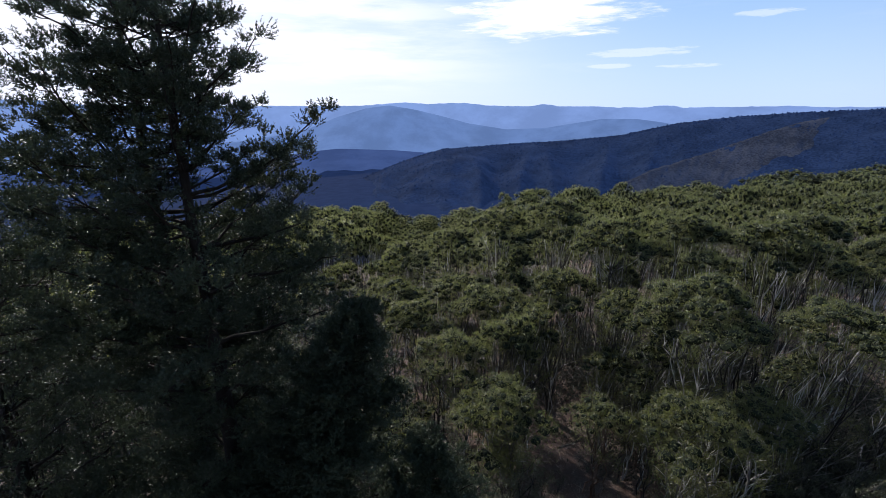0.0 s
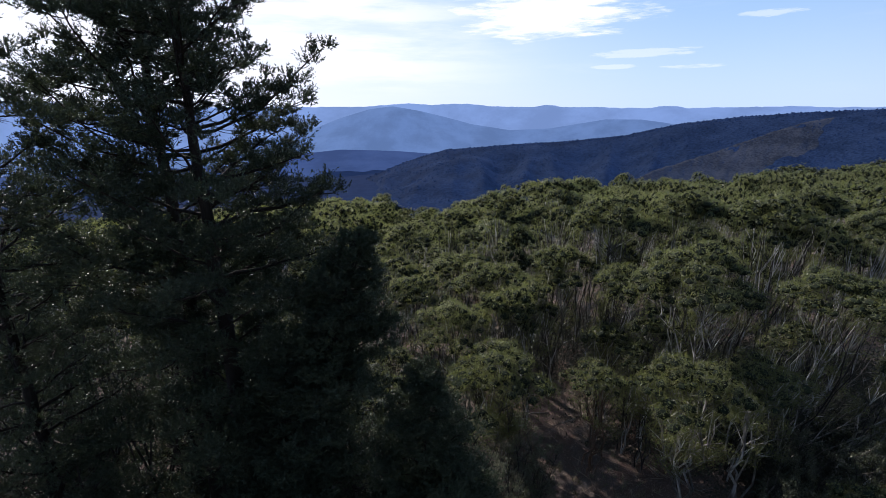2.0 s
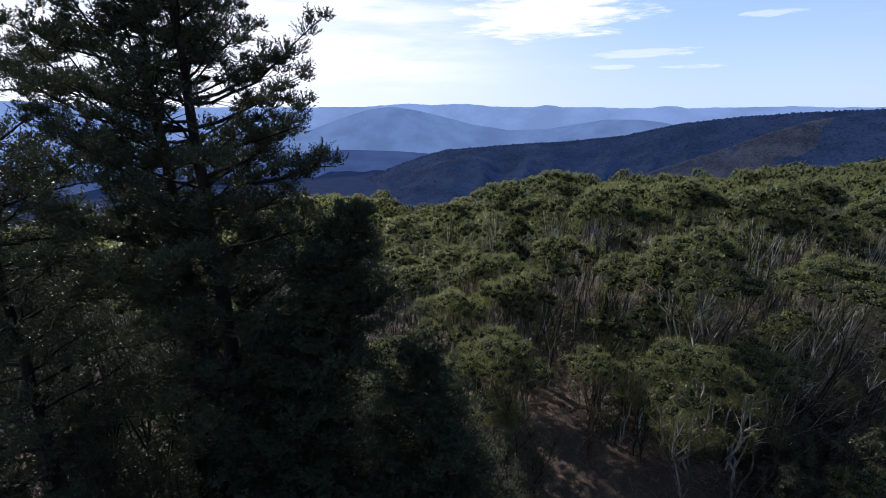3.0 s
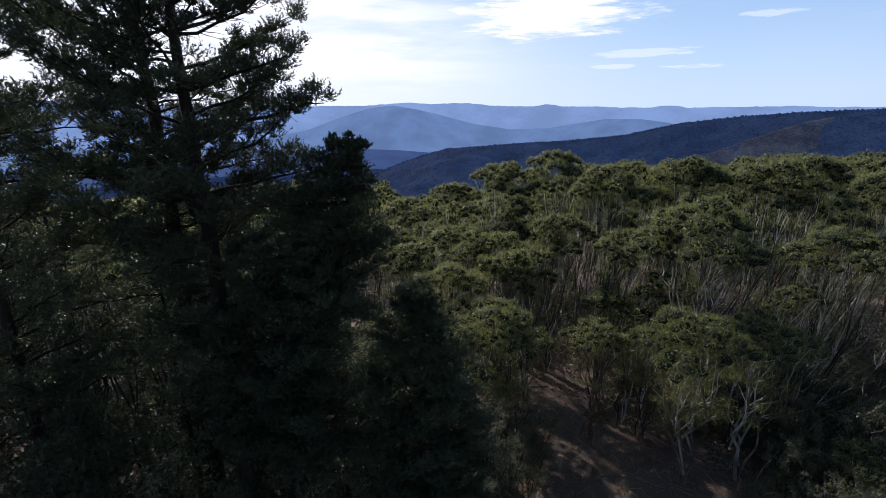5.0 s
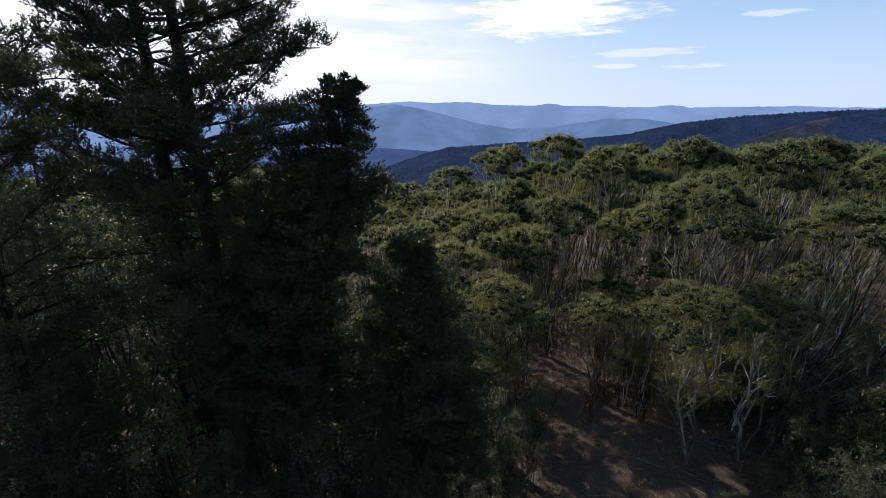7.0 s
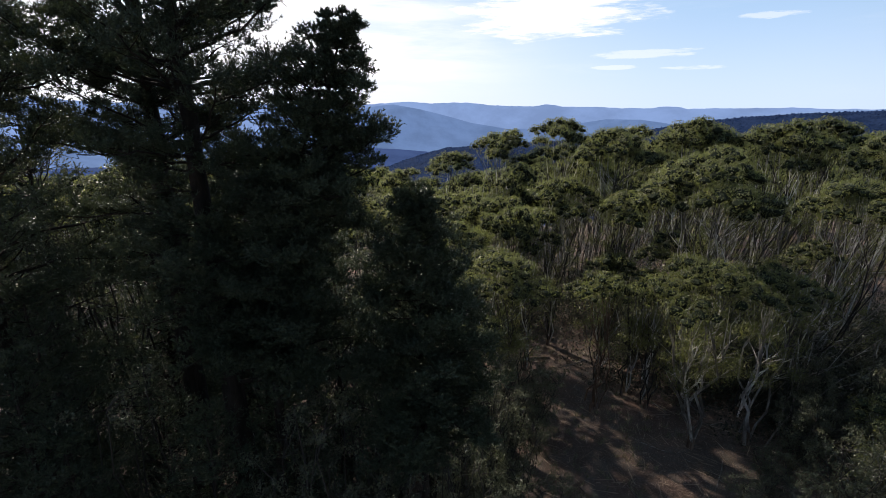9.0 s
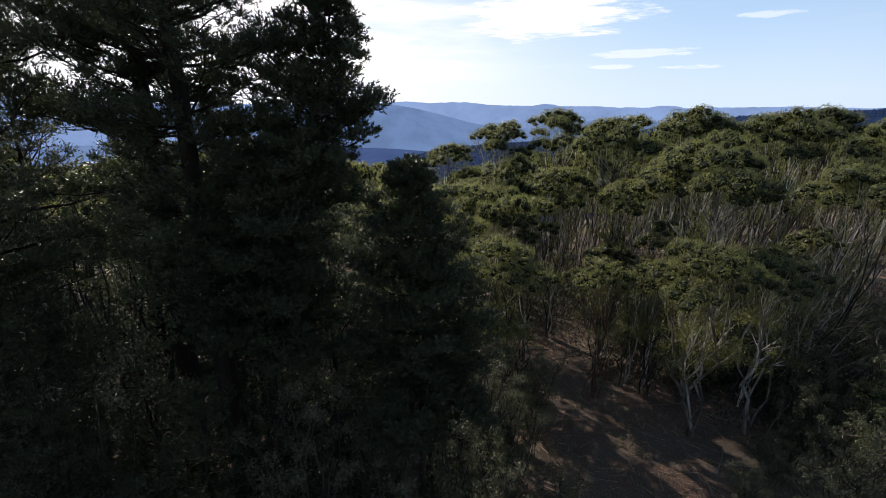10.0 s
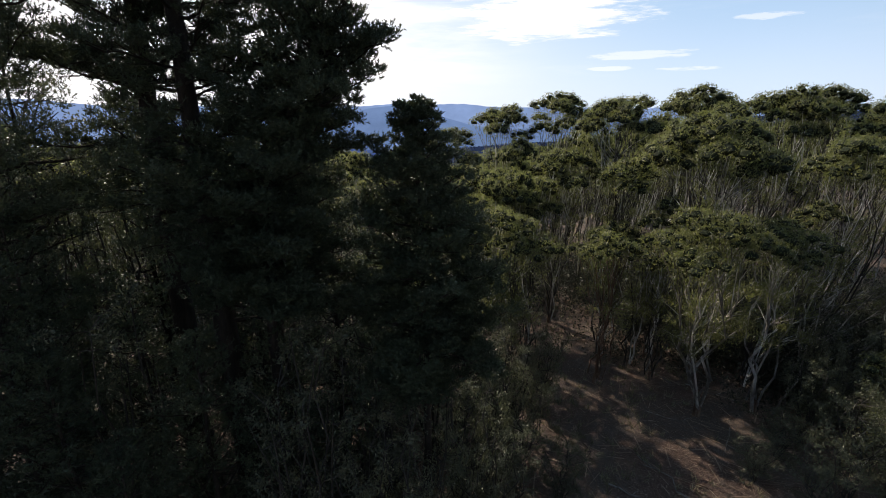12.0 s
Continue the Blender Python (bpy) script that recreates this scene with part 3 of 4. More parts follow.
def scatter():
    """Gums over the rest of the slope, spaced by their crowns."""
    rng = np.random.default_rng(5)
    near = [gum_prototype(300 + k, 15.0, 3.1, stems=9, clumps=11, puffs=8, n=62, leaf=0.17, thick=0.062, low=20) for k in range(4)]
    mid = [gum_prototype(320 + k, 15.0, 3.1, stems=7, clumps=9, puffs=7, n=25, leaf=0.25, thick=0.072, low=14, sides=4) for k in range(4)]
    first = {}
    taken = [(x + lx, y + ly, r) for x, y, _, r, lx, ly, _, _ in NEAR_GUMS]
    spots = []
    for _ in range(60000):
        a, d = radians(rng.uniform(-48, 48)), math.sqrt(rng.uniform(16 ** 2, 98 ** 2))
        x, y = d * math.sin(a), d * math.cos(a)
        if open_ground(x, y) or (5 < x < 26 and y < 31):
            continue
        r = rng.uniform(2.0, 3.6)
        gap = 0.82 if y > 30 else 0.9
        if any((x - u) ** 2 + (y - w) ** 2 < (gap * (r + q)) ** 2 for u, w, q in taken):
            continue
        taken.append((x, y, r))
        spots.append((d, x, y, r))
    spots.sort()
    for k, (d, x, y, r) in enumerate(spots[:283]):
        protos = near if d < 44 else mid
        p = protos[k % 4]
        h = 13.0 + 2.2 * noise.noise((x * 0.07, y * 0.07, 1.0)) + 2.4 * smooth(x, 6, 16) + 1.0 * smooth(y, 26, 42)
        if x < 4:
            h -= 2.6 * smooth(4 - x, 0, 6)
        if x < -6:
            h += 5.0 * smooth(-6 - x, 0, 8)
        h *= rng.uniform(0.84, 1.1)
        if y < 26 and x > 18:
            h = min(h, 12.5)
        h = min(h, 16.4 + 1.6 * smooth(x, 10, 22))
        s = r / 3.1
        tilt = Matrix.Rotation(radians(rng.normal(2 + 9 * smooth(x, 10, 26), 3)), 4, "Y") @ Matrix.Rotation(radians(rng.normal(0, 3)), 4, "X")
        m = Matrix.Translation((x, y, ground_z(x, y))) @ tilt @ pose(0, 0, 0, 0, 0, rng.uniform(0, 360)) @ Matrix.Diagonal((s, s, h / 15.0, 1))
        if p.name in first:
            copy_thing(p, m)
        else:
            first[p.name] = (p, m)
    for p, m in first.values():
        p.matrix_basis = m
    return spots[283:]


REST = scatter()


def far_woodland():
    """What lies past the trees that one could count: crowns and stems of the woodland down the slope."""
    rng = np.random.default_rng(9)
    pts, stems, core = [], Tubes(), []
    extra = []
    for _ in range(2300):
        a, d = radians(rng.uniform(-50, 50)), math.sqrt(rng.uniform(92 ** 2, 330 ** 2))
        extra.append((d, d * math.sin(a), d * math.cos(a), rng.uniform(2.4, 4.2)))
    for d, x, y, r in list(REST) + extra:
        h = 13.4 + 2.2 * noise.noise((x * 0.05, y * 0.05, 1.0)) + rng.uniform(-1.8, 1.2)
        z = ground_z(x, y)
        lumps = 7 if d < 160 else 4
        a = np.arange(lumps) * 2.39996 + rng.uniform(0, 6.28)
        q = r * 0.75 * np.sqrt((np.arange(lumps) + 0.3) / lumps)
        lr = r * 0.42 * rng.uniform(0.75, 1.25, lumps)
        spot = np.stack([x + q * np.cos(a), y + q * np.sin(a), z + h - lr * 0.7 - 0.35 * q * q / r - rng.uniform(0, 0.8, lumps)], 1)
        n = int(max(9, min(60, 3600 / d ** 1.1)))
        o = unit(rng.normal(0, 1, (lumps * n, 3)) + [0, 0, 0.5])
        at = np.repeat(spot, n, 0) + o * (np.repeat(lr, n) * rng.uniform(0.8, 1.1, lumps * n))[:, None] * [1, 1, 0.75]
        pts.append(leaves(rng, at, 0.34 if d < 120 else 0.6, 0.3, 0.45, o, 1.8))
        # dark lumps put the inner shade into each far crown
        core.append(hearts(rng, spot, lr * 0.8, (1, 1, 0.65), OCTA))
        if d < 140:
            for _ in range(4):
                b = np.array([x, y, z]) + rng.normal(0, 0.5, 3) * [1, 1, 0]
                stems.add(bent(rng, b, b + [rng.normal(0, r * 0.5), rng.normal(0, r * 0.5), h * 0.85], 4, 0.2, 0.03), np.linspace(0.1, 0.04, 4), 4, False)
    mesh = mixed_mesh("woodland", np.concatenate(pts), np.concatenate(core), GUM_LEAF, SHADE_HEART)
    wood = tagged(new("woodland", mesh), "olive green eucalypt canopy running down the slope", "woodland", kind="stuff")
    tagged(part("stems", stems.mesh("woodland_stems", GUM_BARK), wood), "pale slender stems", kind="stuff")


far_woodland()


# ---------------------------------------------------------------- pines
def plumes(rng, hub, way, radius, fingers, n, needle=0.092):
    """Plumes of pine needles, as loose triangles: round each hub a tuft of needle shoots that stand up and out of it."""
    k = len(hub)
    kf = k * fingers
    at, lean, r = np.repeat(hub, fingers, 0), np.repeat(unit(way), fingers, 0), np.repeat(radius, fingers)[:, None]
    out = unit(rng.normal(0, 1, (kf, 3)) * [1, 1, 0.7] + lean * 0.3 + [0, 0, 0.3])
    base = at + out * r * [0.58, 0.58, 0.36] * rng.uniform(0.0, 1.0, (kf, 1))
    ax = unit(out * 0.7 + lean * 0.25 + [0, 0, 0.55] + rng.normal(0, 0.15, (kf, 3)))
    ln = r * rng.uniform(0.4, 0.85, (kf, 1))
    u = unit(np.cross(ax, rng.normal(0, 1, (kf, 3))))
    w = np.cross(ax, u)
    axn, un, wn, ln_n = (np.repeat(q, n, 0) for q in (ax, u, w, ln))
    t = rng.uniform(0.0, 1.0, (kf * n, 1))
    a = rng.uniform(0, 6.283, (kf * n, 1))
    spread = un * np.cos(a) + wn * np.sin(a)
    root = np.repeat(base, n, 0) + axn * ln_n * t
    d = unit(axn * (0.5 + 0.1 * t) + spread * rng.uniform(0.25, 1.0, (kf * n, 1)))
    side = unit(np.cross(d, rng.normal(0, 1, (kf * n, 3)))) * 0.0155
    long = needle * rng.uniform(0.75, 1.15, (kf * n, 1)) * (1.05 - 0.35 * t)
    return np.stack([root - side, root + side, root + d * long], 1)


def pine(x, y, seed, spine, thick, crown_from, reach, label, whorl=0.75, per=5, twig=0.42, rise=0.35, bare=0.0, n=18, reach_at=None, keep=1.0, fingers=19, extra=()):
    """spine: (dx, dy, z) points of the trunk's middle; reach: longest limb; reach_at: its share by height in the crown;
    extra: great limbs (height, bearing in degrees from +x, length, rise)."""
    rng = np.random.default_rng(seed)
    z0 = ground_z(x, y)
    tree = tagged(new("pine_tree"), label, "tree", "pines")
    tree.matrix_basis = Matrix.Translation((x, y, z0))
    sp = np.array(spine, float)
    top = sp[-1, 2]
    zs = np.linspace(-0.4, top, 26)
    mid = np.stack([np.interp(zs, sp[:, 2], sp[:, 0]), np.interp(zs, sp[:, 2], sp[:, 1]), zs], 1)
    mid[1:-1, :2] += rng.normal(0, 0.03, (24, 2))
    rad = thick * (1 - 0.93 * np.clip(zs / top, 0, 1) ** 1.15)
    rad[0] *= 1.25
    part("trunk", Tubes().add(mid, rad, 10).mesh("pine_trunk", PINE_BARK), tree, "dark furrowed trunk")
    plan, z = [], crown_from
    while z < top - 0.25:
        share = (z - crown_from) / (top - crown_from)
        full = reach * (np.interp(share, *zip(*reach_at)) if reach_at else (1 - share) ** 0.8)
        a0 = rng.uniform(0, 6.28)
        for j in range(per):
            if rng.random() < keep + (1 - keep) * max(0.0, 1 - share / 0.6):
                plan.append((min(top - 0.2, z + rng.normal(0, 0.3) * whorl), a0 + j * 6.283 / per + rng.normal(0, 0.35), max(0.35, full * rng.uniform(0.6, 1.1)), rise * rng.uniform(0.1, 1.7) * (0.5 + 1.5 * share), bare))
        z += whorl * rng.uniform(0.75, 1.25) * (1.15 - 0.4 * share)
    plan += [(zb, radians(a), ln, up, 0.42) for zb, a, ln, up in extra]
    for zb, a, ln, up, free in plan:
        at, axes, size = [], [], []
        r_here = float(np.interp(zb, zs, rad))
        base = np.array([np.interp(zb, zs, mid[:, 0]), np.interp(zb, zs, mid[:, 1]), zb])
        out = np.array([math.cos(a), math.sin(a), 0.0])
        m = 7
        s = np.linspace(0, 1, m)[:, None]
        limb = base + out * ln * s + np.array([0, 0, 1.0]) * ln * up * (s ** 1.5) + np.concatenate([np.zeros((1, 3)), np.cumsum(rng.normal(0, 0.025 * ln, (m - 1, 3)), 0)])
        t = Tubes().add(limb, np.linspace(min(r_here * 0.5, (0.011 if free < 0.4 else 0.022) * ln + 0.014), 0.012, m), 5, False)
        side = np.cross(out, [0, 0, 1.0])
        k = max(2, int(ln * (1 - free) / (twig * 0.7)))
        for q in np.linspace(max(free, 0.12), 1.0, k):
            p = np.array([np.interp(q, s[:, 0], limb[:, c]) for c in range(3)])
            w = twig * (1.7 - 0.9 * q) * min(1.0, ln / 1.4 + 0.25)
            for sign in ((-1, 1) if q < 0.95 else (0,)):
                way = unit(out * rng.uniform(0.4, 1.0) + sign * side * rng.uniform(0.5, 1.0) + np.array([0, 0, rng.uniform(0.0, 0.9)]))
                hub = p + way * w * rng.uniform(0.5, 1.3) * (1.0 if sign else 0.3)
                if sign:
                    t.add([p, (p + hub) / 2 + [0, 0, -0.03], hub], [0.013, 0.01, 0.006], 3, False)
                # a plume of needle shoots round the twig's end, and at times a lesser one half way along it
                pad = twig * rng.uniform(0.6, 0.95) * min(1.0, ln / 1.6 + 0.35)
                at.append(hub)
                axes.append(way)
                size.append(pad)
                if sign and pad > 0.2 and rng.random() < 0.4:
                    at.append(p + (hub - p) * 0.35 + rng.normal(0, 0.05, 3))
                    axes.append(way)
                    size.append(pad * rng.uniform(0.55, 0.85))
        if free > 0:
            for q in rng.uniform(0.15, free + 0.25, 7):
                p = np.array([np.interp(q, s[:, 0], limb[:, c]) for c in range(3)])
                e = p + (out * rng.uniform(0.1, 0.8) + side * rng.normal(0, 0.7)) * 0.8 + [0, 0, rng.uniform(-0.3, 0.3)]
                t.add(bent(rng, p, e, 4, 0, 0.08), [0.014, 0.011, 0.008, 0.004], 3, False)
        limb_ob = part("limb", t.mesh("pine_limb", PINE_BARK), tree)
        part("needles", quads_mesh("pine_needles", plumes(rng, np.array(at), np.array(axes), np.array(size), fingers, n), PINE_LEAF, 3), limb_ob)
    tips = mid[-1] - np.array([[0, 0, 0.0], [0, 0, 0.25], [0, 0, 0.5]])
    part("leader", quads_mesh("pine_leader", plumes(rng, tips, np.tile([0.0, 0.0, 1.0], (3, 1)), np.array([0.16, 0.21, 0.26]), fingers, n), PINE_LEAF, 3), tree, "dark green needle shoots at the tip")
    return tree


OPEN_TOP = [(0, 0.6), (0.3, 0.85), (0.42, 1.0), (0.55, 1.0), (0.66, 0.88), (0.82, 0.7), (0.93, 0.5), (1, 0.2)]
COLUMN = [(0, 1.0), (0.5, 0.9), (0.72, 0.62), (0.86, 0.34), (0.95, 0.17), (1, 0.06)]
CONE = [(0, 1.0), (0.55, 0.78), (0.8, 0.42), (0.92, 0.2), (1, 0.06)]
BROAD = [(0, 1.0), (0.45, 0.9), (0.62, 0.7), (0.78, 0.4), (0.9, 0.18), (1, 0.05)]
OLD = "tall old pine with an open crown and dark trunk"
pine(-8.6, 13.8, 41, [(0, 0, 0), (0.15, -0.1, 14), (0.2, -0.1, 20), (0.0, 0, 29.8)], 0.46, 13.6, 3.7, OLD, whorl=0.88, per=6, bare=0.3, reach_at=OPEN_TOP, rise=0.4, keep=0.72, twig=0.56, n=14, fingers=25,
     extra=[(17.3, 172, 4.6, 0.42), (17.0, 196, 4.2, 0.3), (19.6, 150, 4.0, 0.5), (22.4, 8, 4.4, 0.3), (23.0, 176, 3.6, 0.55)])
pine(-6.0, 12.0, 42, [(0, 0, 0), (-0.3, -0.1, 13), (-0.4, -0.1, 19), (-0.6, 0, 28.8)], 0.44, 13.0, 3.5, OLD, whorl=0.88, per=6, bare=0.3, reach_at=OPEN_TOP, rise=0.4, keep=0.72, twig=0.56, n=14, fingers=25,
     extra=[(20.5, 4, 3.3, 0.28), (21.8, -4, 3.1, 0.34), (19.0, 18, 2.8, 0.2), (23.2, 10, 2.8, 0.4), (14.0, -12, 2.6, 0.35), (10.6, 2, 3.2, 0.3)])
pine(-5.4, 11.8, 43, [(0, 0, 0), (1.0, -0.3, 14.4), (2.5, -0.6, 17.4), (3.35, -0.8, 20.6)], 0.24, 11.2, 2.35, "leaning younger pine with a dense dark crown", whorl=0.4, per=6, reach_at=COLUMN, rise=0.26, twig=0.46, fingers=17, n=15)
pine(-0.45, 11.2, 44, [(0, 0, 0), (0.15, 0, 8), (0.0, -0.1, 14), (-0.1, -0.2, 16.55)], 0.17, 9.0, 2.3, "dense dark conical young pine", whorl=0.4, per=6, reach_at=BROAD, rise=0.26, twig=0.46, fingers=17, n=15)
pine(-12.9, 11.9, 45, [(0, 0, 0), (0.1, 0, 14), (0.2, 0, 26.4)], 0.30, 6.0, 4.3, "tall dark pine at the edge of the stand", whorl=1.05, per=5, bare=0.2, reach_at=OPEN_TOP, rise=0.35, twig=0.6, keep=0.85, fingers=18, n=13)
YOUNG = pine(-10.2, 9.0, 46, [(0, 0, 0), (0.1, 0, 7), (0.1, 0.1, 13.0)], 0.16, 1.5, 2.3, "shaded young pine under the old pines", whorl=0.85, per=5, reach_at=CONE, rise=0.4, n=12, fingers=9, twig=0.6)
for x, y, h, turn in ((-11.6, 17.6, 17.0, 130), (-7.4, 17.2, 16.2, 200), (-3.6, 14.4, 14.4, 280), (-15.5, 14.5, 19.0, 20), (-18.5, 20.5, 22.0, 330), (-8.2, 11.2, 12.0, 160), (-13.6, 21.5, 18.4, 250), (-9.6, 22.4, 17.4, 100), (-6.9, 7.6, 9.5, 40), (-12.6, 8.0, 12.5, 220), (-6.0, 9.6, 11.2, 310), (-4.6, 12.0, 11.6, 75), (-8.6, 8.6, 11.4, 190), (-14.2, 10.4, 15.0, 10), (-10.9, 10.9, 14.2, 250)):
    copy_thing(YOUNG, pose(x, y, ground_z(x, y), 0, 0, turn) @ Matrix.Diagonal(((h / 13) ** 0.6, (h / 13) ** 0.6, h / 13, 1)))


# ---------------------------------------------------------------- understorey
def scrub_meshes(seed, h, r, n_leaf, leaf=0.1):
    """A bushy small tree: several thin stems and loose sprays of leaves from low down to the top."""
    rng = np.random.default_rng(seed)
    stems, pts, faces = [], [], []
    for s in range(7):
        a = s * 0.9 + rng.normal(0, 0.3)
        q = r * rng.uniform(0.2, 0.75)
        t = Tubes()
        stem = bent(rng, rng.normal(0, 0.12, 3) * [1, 1, 0] - [0, 0, 0.2], (q * math.cos(a), q * math.sin(a), h * rng.uniform(0.75, 0.97)), 8, 0.3, 0.03)
        t.add(stem, np.linspace(0.05 * h / 8, 0.012, 8), 5, False)
        for k in range(11):
            p = stem[rng.integers(2, 8)]
            b = rng.uniform(0, 6.28)
            e = p + np.array([math.cos(b), math.sin(b), rng.uniform(0.1, 1.0)]) * rng.uniform(0.3, 0.5) * r
            t.add(bent(rng, p, e, 4, 0, 0.07), [0.018, 0.014, 0.009, 0.005], 3, False)
            m = n_leaf // 77
            off = unit(rng.normal(0, 1, (m, 3)) + [0, 0, 0.4])
            pts.append(p + (e - p) * rng.uniform(0.6, 1.05, (m, 1)) + off * rng.uniform(0.05, 0.3, (m, 1)) * (r / 2) * [1, 1, 0.7])
            faces.append(off)
        stems.append(t)
    return stems, leaves(rng, np.concatenate(pts), leaf, 0.5, 0.36, np.concatenate(faces), 0.8)


def scrub(x, y, seed, h, r, n_leaf, leaf=0.1):
    stems, crown = scrub_meshes(seed, h, r, n_leaf, leaf)
    ob = tagged(new("scrub_tree"), "bushy understorey tree with loose grey-green sprays of leaves", "tree", "understorey scrub")
    ob.matrix_basis = Matrix.Translation((x, y, ground_z(x, y)))
    for t in stems:
        part("stem", t.mesh("scrub_stem", SCRUB_BARK), ob)
    part("foliage", quads_mesh("scrub_foliage", crown, SCRUB_LEAF), ob)
    return ob


SCRUB_PROTO = [scrub(-3.4, 8.8, 71, 12.2, 1.9, 4600), scrub(-8.0, 9.6, 72, 12.6, 2.3, 4900), scrub(3.2, 15.6, 73, 4.2, 1.9, 4400)]
LEFT_SCRUB = [
    (-11.5, 14.8, 17.0, 2.6), (-14.5, 16.0, 17.6, 2.8), (-5.5, 15.0, 13.2, 2.3), (-2.2, 15.6, 12.4, 2.0), (-9.0, 17.5, 14.0, 2.6), (-4.5, 18.5, 13.0, 2.4),
    (-1.6, 9.2, 9.6, 1.8), (0.9, 12.4, 8.4, 1.8), (2.0, 11.6, 7.2, 1.5), (-3.2, 9.8, 10.6, 2.0), (-2.0, 12.8, 11.4, 1.9), (-0.2, 10.4, 9.6, 1.7),
    (-1.6, 13.4, 9.2, 2.0), (-1.4, 8.6, 6.6, 1.6), (0.6, 10.0, 6.8, 1.7), (-3.2, 7.9, 7.6, 1.7), (1.8, 13.0, 6.0, 1.7), (-0.4, 8.0, 4.6, 1.5), (1.4, 10.6, 4.4, 1.6), (-2.4, 6.9, 5.4, 1.5), (0.9, 16.0, 8.4, 1.9), (2.4, 17.2, 7.6, 1.8), (1.2, 14.4, 6.4, 1.8), (-15.5, 12.0, 12.0, 2.4), (-0.4, 17.8, 10.6, 2.0), (-13.0, 20.0, 14.0, 2.8), (-18.0, 20.0, 14.5, 3.0), (1.9, 19.4, 8.0, 2.0), (-8, 22.5, 13.5, 2.8), (-2.4, 22, 12.6, 2.4),
    (-5, 24, 12.5, 2.6), (1.5, 23, 9.5, 2.2), (-8.5, 27, 14, 2.8), (-0.5, 31, 11.5, 2.4), (3, 33, 11, 2.4), (-5, 31, 13, 2.6),
]
RIGHT_SCRUB = [(5.0, 20.2, 5.0, 1.8), (5.7, 22.6, 4.6, 1.5), (3.9, 21.4, 7.4, 2.1), (2.6, 19.0, 7.1, 1.9), (3.4, 17.4, 5.4, 1.8), (2.2, 15.0, 5.6, 1.7), (17.4, 15.6, 5.6, 2.2), (20.5, 16.5, 6.0, 2.4), (15.2, 14.6, 4.0, 1.8), (22.5, 19.0, 6.5, 2.3), (5.2, 15.6, 3.2, 1.6), (24.5, 17.5, 7.0, 2.4), (19.6, 20.0, 5.0, 1.8), (14.4, 17.0, 2.2, 1.5), (16.4, 18.4, 2.4, 1.6),
               (18.2, 19.4, 4.6, 2.0), (21.0, 22.4, 5.2, 2.0), (23.6, 20.8, 5.6, 2.2), (26.8, 21.6, 6.2, 2.3), (19.8, 25.8, 4.6, 2.0), (22.8, 27.6, 5.4, 2.2), (16.8, 29.0, 4.2, 1.9), (25.6, 25.2, 6.0, 2.2),
               (14.0, 31.0, 4.4, 1.9), (18.8, 15.0, 4.4, 2.0), (21.8, 14.6, 5.0, 2.1), (20.6, 29.6, 5.0, 2.1), (24.4, 30.4, 5.6, 2.2), (15.4, 33.0, 4.8, 2.0)]
rs = random.Random(4)
for k, (x, y, h, r) in enumerate(LEFT_SCRUB + RIGHT_SCRUB):
    p = SCRUB_PROTO[k % 2] if h > 7 else SCRUB_PROTO[2]
    ph, pr = ((12.2, 1.9), (12.6, 2.3), (4.2, 1.9))[SCRUB_PROTO.index(p)]
    copy_thing(p, pose(x, y, ground_z(x, y), 0, 0, rs.uniform(0, 360)) @ Matrix.Diagonal((r / pr, r / pr, h / ph, 1)))


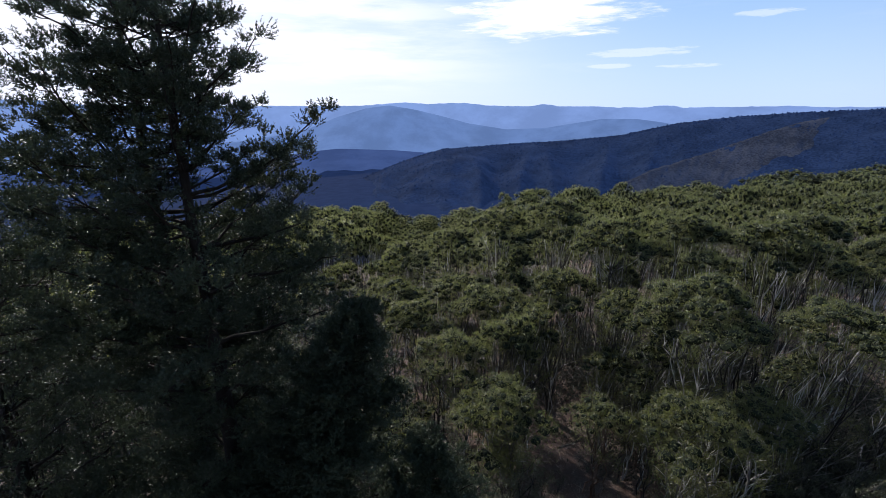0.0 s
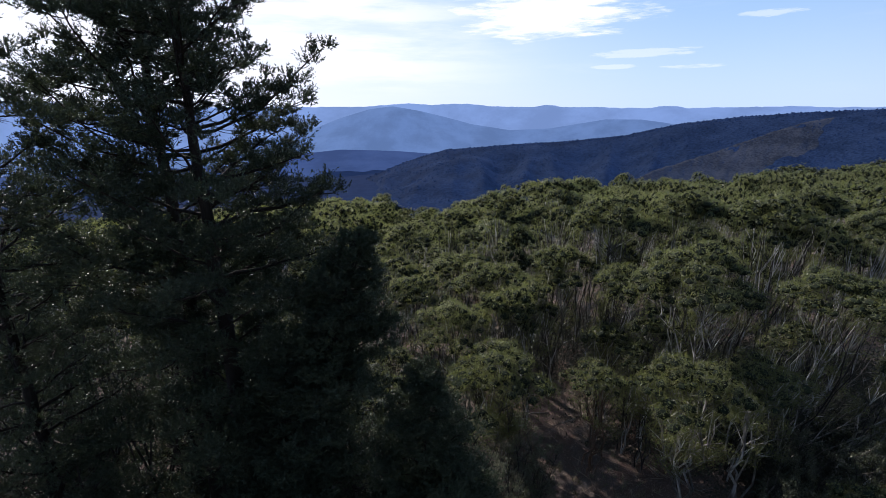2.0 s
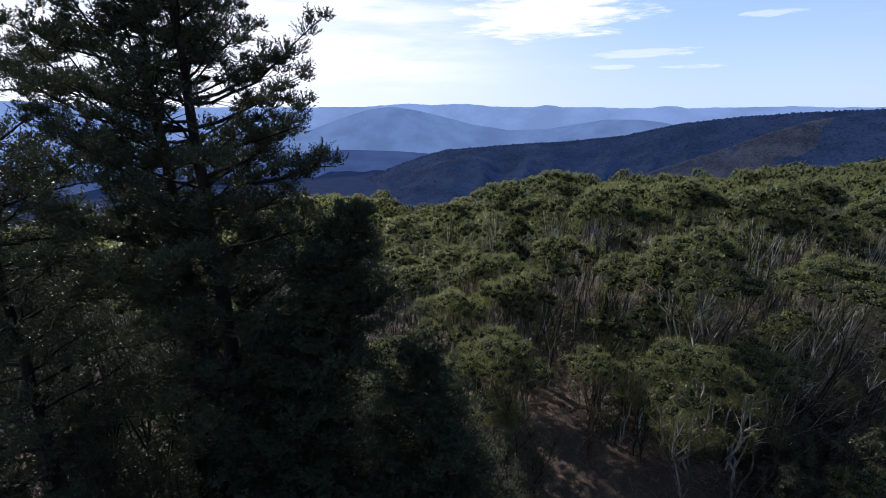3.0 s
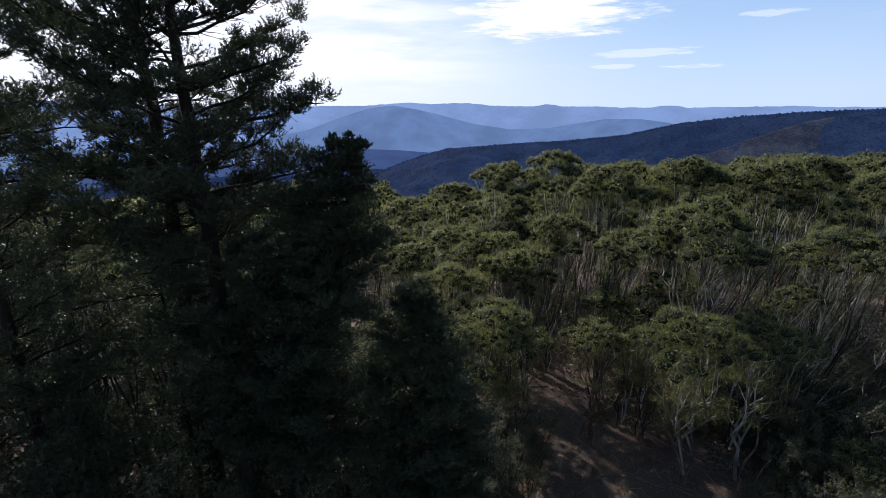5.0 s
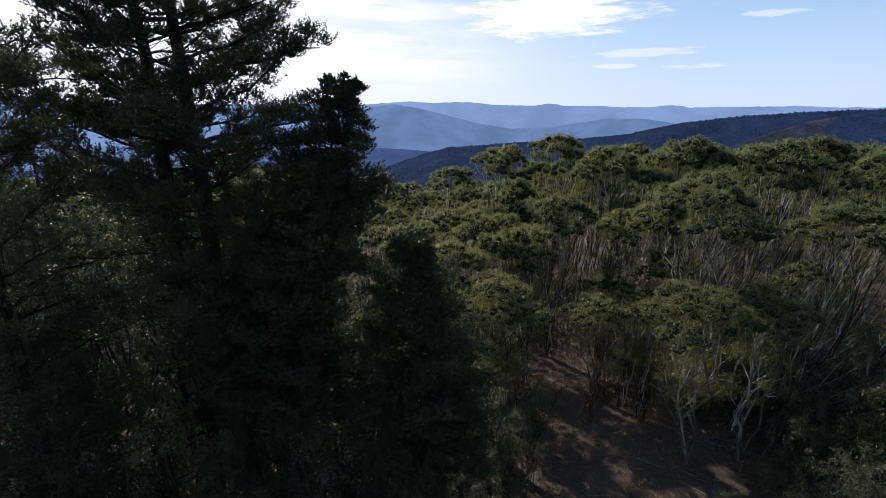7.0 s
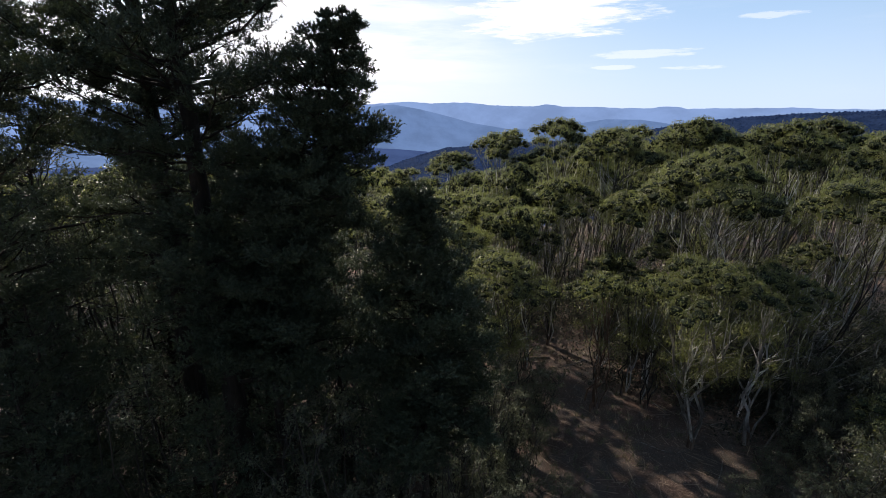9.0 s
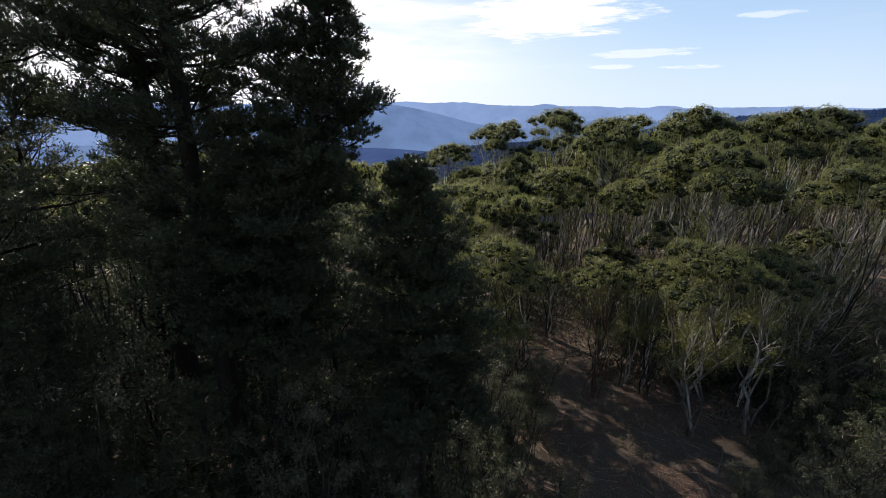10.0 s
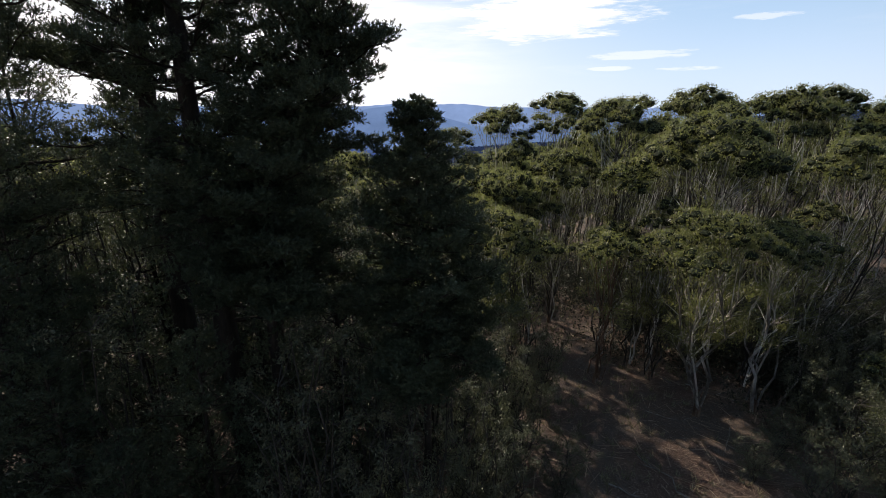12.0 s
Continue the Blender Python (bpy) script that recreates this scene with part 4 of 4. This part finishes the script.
# ---------------------------------------------------------------- the forest floor
def floor_litter():
    rng = np.random.default_rng(13)
    n = 16000
    x, y = rng.uniform(-8, 22, n), rng.uniform(12, 42, n)
    z = np.array([ground_z(a, b) for a, b in zip(x, y)]) + 0.015
    at = np.stack([x, y, z], 1)
    d = unit(rng.normal(0, 1, (n, 3)) * [1, 1, 0.2])
    side = unit(np.cross(d, [0, 0, 1.0]) + rng.normal(0, 0.25, (n, 3)))
    ln = rng.uniform(0.08, 0.2, (n, 1))
    v = np.stack([at, at + d * ln * 0.5 + side * ln * 0.16, at + d * ln, at + d * ln * 0.5 - side * ln * 0.16], 1)
    v[:, :, 2] = np.maximum(v[:, :, 2], z[:, None] - 0.004)
    # shed strips of bark and thin twigs, turned along the shadows to imitate their streaks
    k = 3600
    sx, sy, turn, ln = rng.uniform(-6, 22, k), rng.uniform(11, 38, k), rng.normal(2.4, 0.8, k), rng.uniform(0.25, 1.3, k)
    ends = []
    for q in (-0.5, 0.5):
        ex, ey = sx + np.cos(turn) * ln * q, sy + np.sin(turn) * ln * q
        ends.append(np.stack([ex, ey, np.array([ground_z(a, b) for a, b in zip(ex, ey)]) + rng.uniform(0.02, 0.07, k)], 1))
    wide = (np.stack([-np.sin(turn), np.cos(turn), 0 * turn], 1)) * rng.uniform(0.012, 0.035, (k, 1))
    v = np.concatenate([v, np.stack([ends[0] - wide, ends[1] - wide * 0.5, ends[1] + wide * 0.5, ends[0] + wide], 1)])
    tagged(new("leaf_litter", quads_mesh("leaf_litter", v, LITTER)), "dry brown leaves and bark strips strewn over the forest floor", "leaf litter", kind="stuff")
    m = 1500
    gx, gy = rng.uniform(-2, 22, m), rng.uniform(12.5, 40, m)
    keep = np.array([noise.noise((a * 0.35, b * 0.35, 5.0)) > -0.05 for a, b in zip(gx, gy)])
    gx, gy = gx[keep], gy[keep]
    blades = []
    for a, b in zip(gx, gy):
        k = 12
        p = np.array([a, b, ground_z(a, b) - 0.02]) + rng.normal(0, 0.07, (k, 3)) * [1, 1, 0]
        w = unit(rng.normal(0, 1, (k, 3)) * [1, 1, 0.01]) * 0.014
        tip = p + rng.normal(0, 0.16, (k, 3)) * [1, 1, 0] + np.stack([np.zeros(k), np.zeros(k), rng.uniform(0.15, 0.5, k)], 1)
        blades.append(np.stack([p - w, p + w, tip], 1))
    tagged(new("grass_tufts", quads_mesh("grass_tufts", np.concatenate(blades), GRASS, 3)), "sparse dry grass tufts on the forest floor", "grass", kind="stuff")
    for k in range(26):
        a, b = rng.uniform(0, 20), rng.uniform(13.5, 34)
        ln, th = rng.uniform(0.9, 3.4), rng.uniform(0.02, 0.06)
        turn = rng.uniform(0, 6.28)
        p = np.array([0.0, 0.0, th * 0.6])
        e = np.array([ln * math.cos(turn), ln * math.sin(turn), 0])
        e[2] = ground_z(a + e[0], b + e[1]) - ground_z(a, b) + th * 0.6
        line = bent(rng, p, e, 6, 0, 0.05)
        line[:, 2] = np.linspace(p[2], e[2], 6) + np.abs(rng.normal(0, 0.02, 6))
        ob = tagged(new("fallen_branch"), "grey fallen branch lying in the leaf litter", "branch", "fallen branches")
        ob.matrix_basis = Matrix.Translation((a, b, ground_z(a, b)))
        part("stick", Tubes().add(line, np.linspace(th, th * 0.4, 6), 6).mesh("stick", DEAD_WOOD), ob)
        q = line[3]
        f = q + (line[5] - line[3]) * 0.4 + np.array([-math.sin(turn), math.cos(turn), 0.25]) * ln * 0.2
        part("twig", Tubes().add(bent(rng, q, f, 4, 0, 0.05), np.linspace(th * 0.5, 0.008, 4), 5).mesh("twig", DEAD_WOOD), ob)


floor_litter()


def leaning_poles():
    """Bare dead stems that lean out to the side among the gums right of the clearing."""
    rng = np.random.default_rng(61)
    for _ in range(26):
        a, b = rng.uniform(17.0, 27.5), rng.uniform(20.5, 29.0)
        turn, up, ln, th = rng.normal(0.15, 0.35), radians(rng.uniform(30, 58)), rng.uniform(6.0, 10.5), rng.uniform(0.045, 0.075)
        way = np.array([math.cos(turn) * math.cos(up), math.sin(turn) * math.cos(up), math.sin(up)])
        ob = tagged(new("dead_stem"), "bare grey dead stem leaning among the gum trees", "dead stem", "leaning dead stems")
        ob.matrix_basis = Matrix.Translation((a, b, ground_z(a, b)))
        line = bent(rng, np.array([0, 0, -0.15]), way * ln, 8, 0.3, 0.03)
        part("pole", Tubes().add(line, np.linspace(th, th * 0.3, 8), 6).mesh("dead_pole", DEAD_WOOD), ob)
        for k in (4, 5, 6):
            q = line[k] + (way + rng.normal(0, 0.45, 3)) * rng.uniform(0.8, 1.8)
            part("twig", Tubes().add(bent(rng, line[k], q, 5, 0.1, 0.05), np.linspace(th * 0.45, 0.008, 5), 4).mesh("dead_twig", DEAD_WOOD), ob)


leaning_poles()


def undergrowth():
    """Low shrubs under the gums, past counting, their leaves coloured dark for the shade there."""
    rng = np.random.default_rng(17)
    pts, faces = [], []
    for k in range(5500):
        a, d = radians(rng.uniform(-48, 48)), math.sqrt(rng.uniform(15 ** 2, 85 ** 2))
        # more and taller shrubs that darken the gaps between the stems
        if k >= 2700:
            a, d = radians(rng.uniform(8, 50)), math.sqrt(rng.uniform(24 ** 2, 56 ** 2))
        if k >= 4700:
            a, d = radians(rng.uniform(30, 50)), math.sqrt(rng.uniform(26 ** 2, 46 ** 2))
        x, y = d * math.sin(a), d * math.cos(a)
        if (open_ground(x, y) and rng.random() < 0.93) or (6 < x < 16 and y < 27) or (k >= 2700 and x < 19.5 and y < 26.5):
            continue
        r, h = rng.uniform(0.6, 1.6), rng.uniform(0.8, 3.2) if k < 2700 else rng.uniform(2.0, 6.0)
        m = 62 if k >= 2700 else 38 if d < 40 else 24
        o = unit(rng.normal(0, 1, (m, 3)))
        o[:, 2] = np.abs(o[:, 2])
        pts.append(np.array([x, y, ground_z(x, y)]) + o * rng.uniform(0.5, 1.05, (m, 1)) * [r, r, h])
        faces.append(o)
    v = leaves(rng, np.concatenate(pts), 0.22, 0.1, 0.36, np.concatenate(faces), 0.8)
    tagged(new("undergrowth", quads_mesh("undergrowth", v, SHADED_SHRUB_LEAF)), "low shrubs beneath the gum trees, coloured dark for the shade", "shrubs", kind="stuff")


undergrowth()
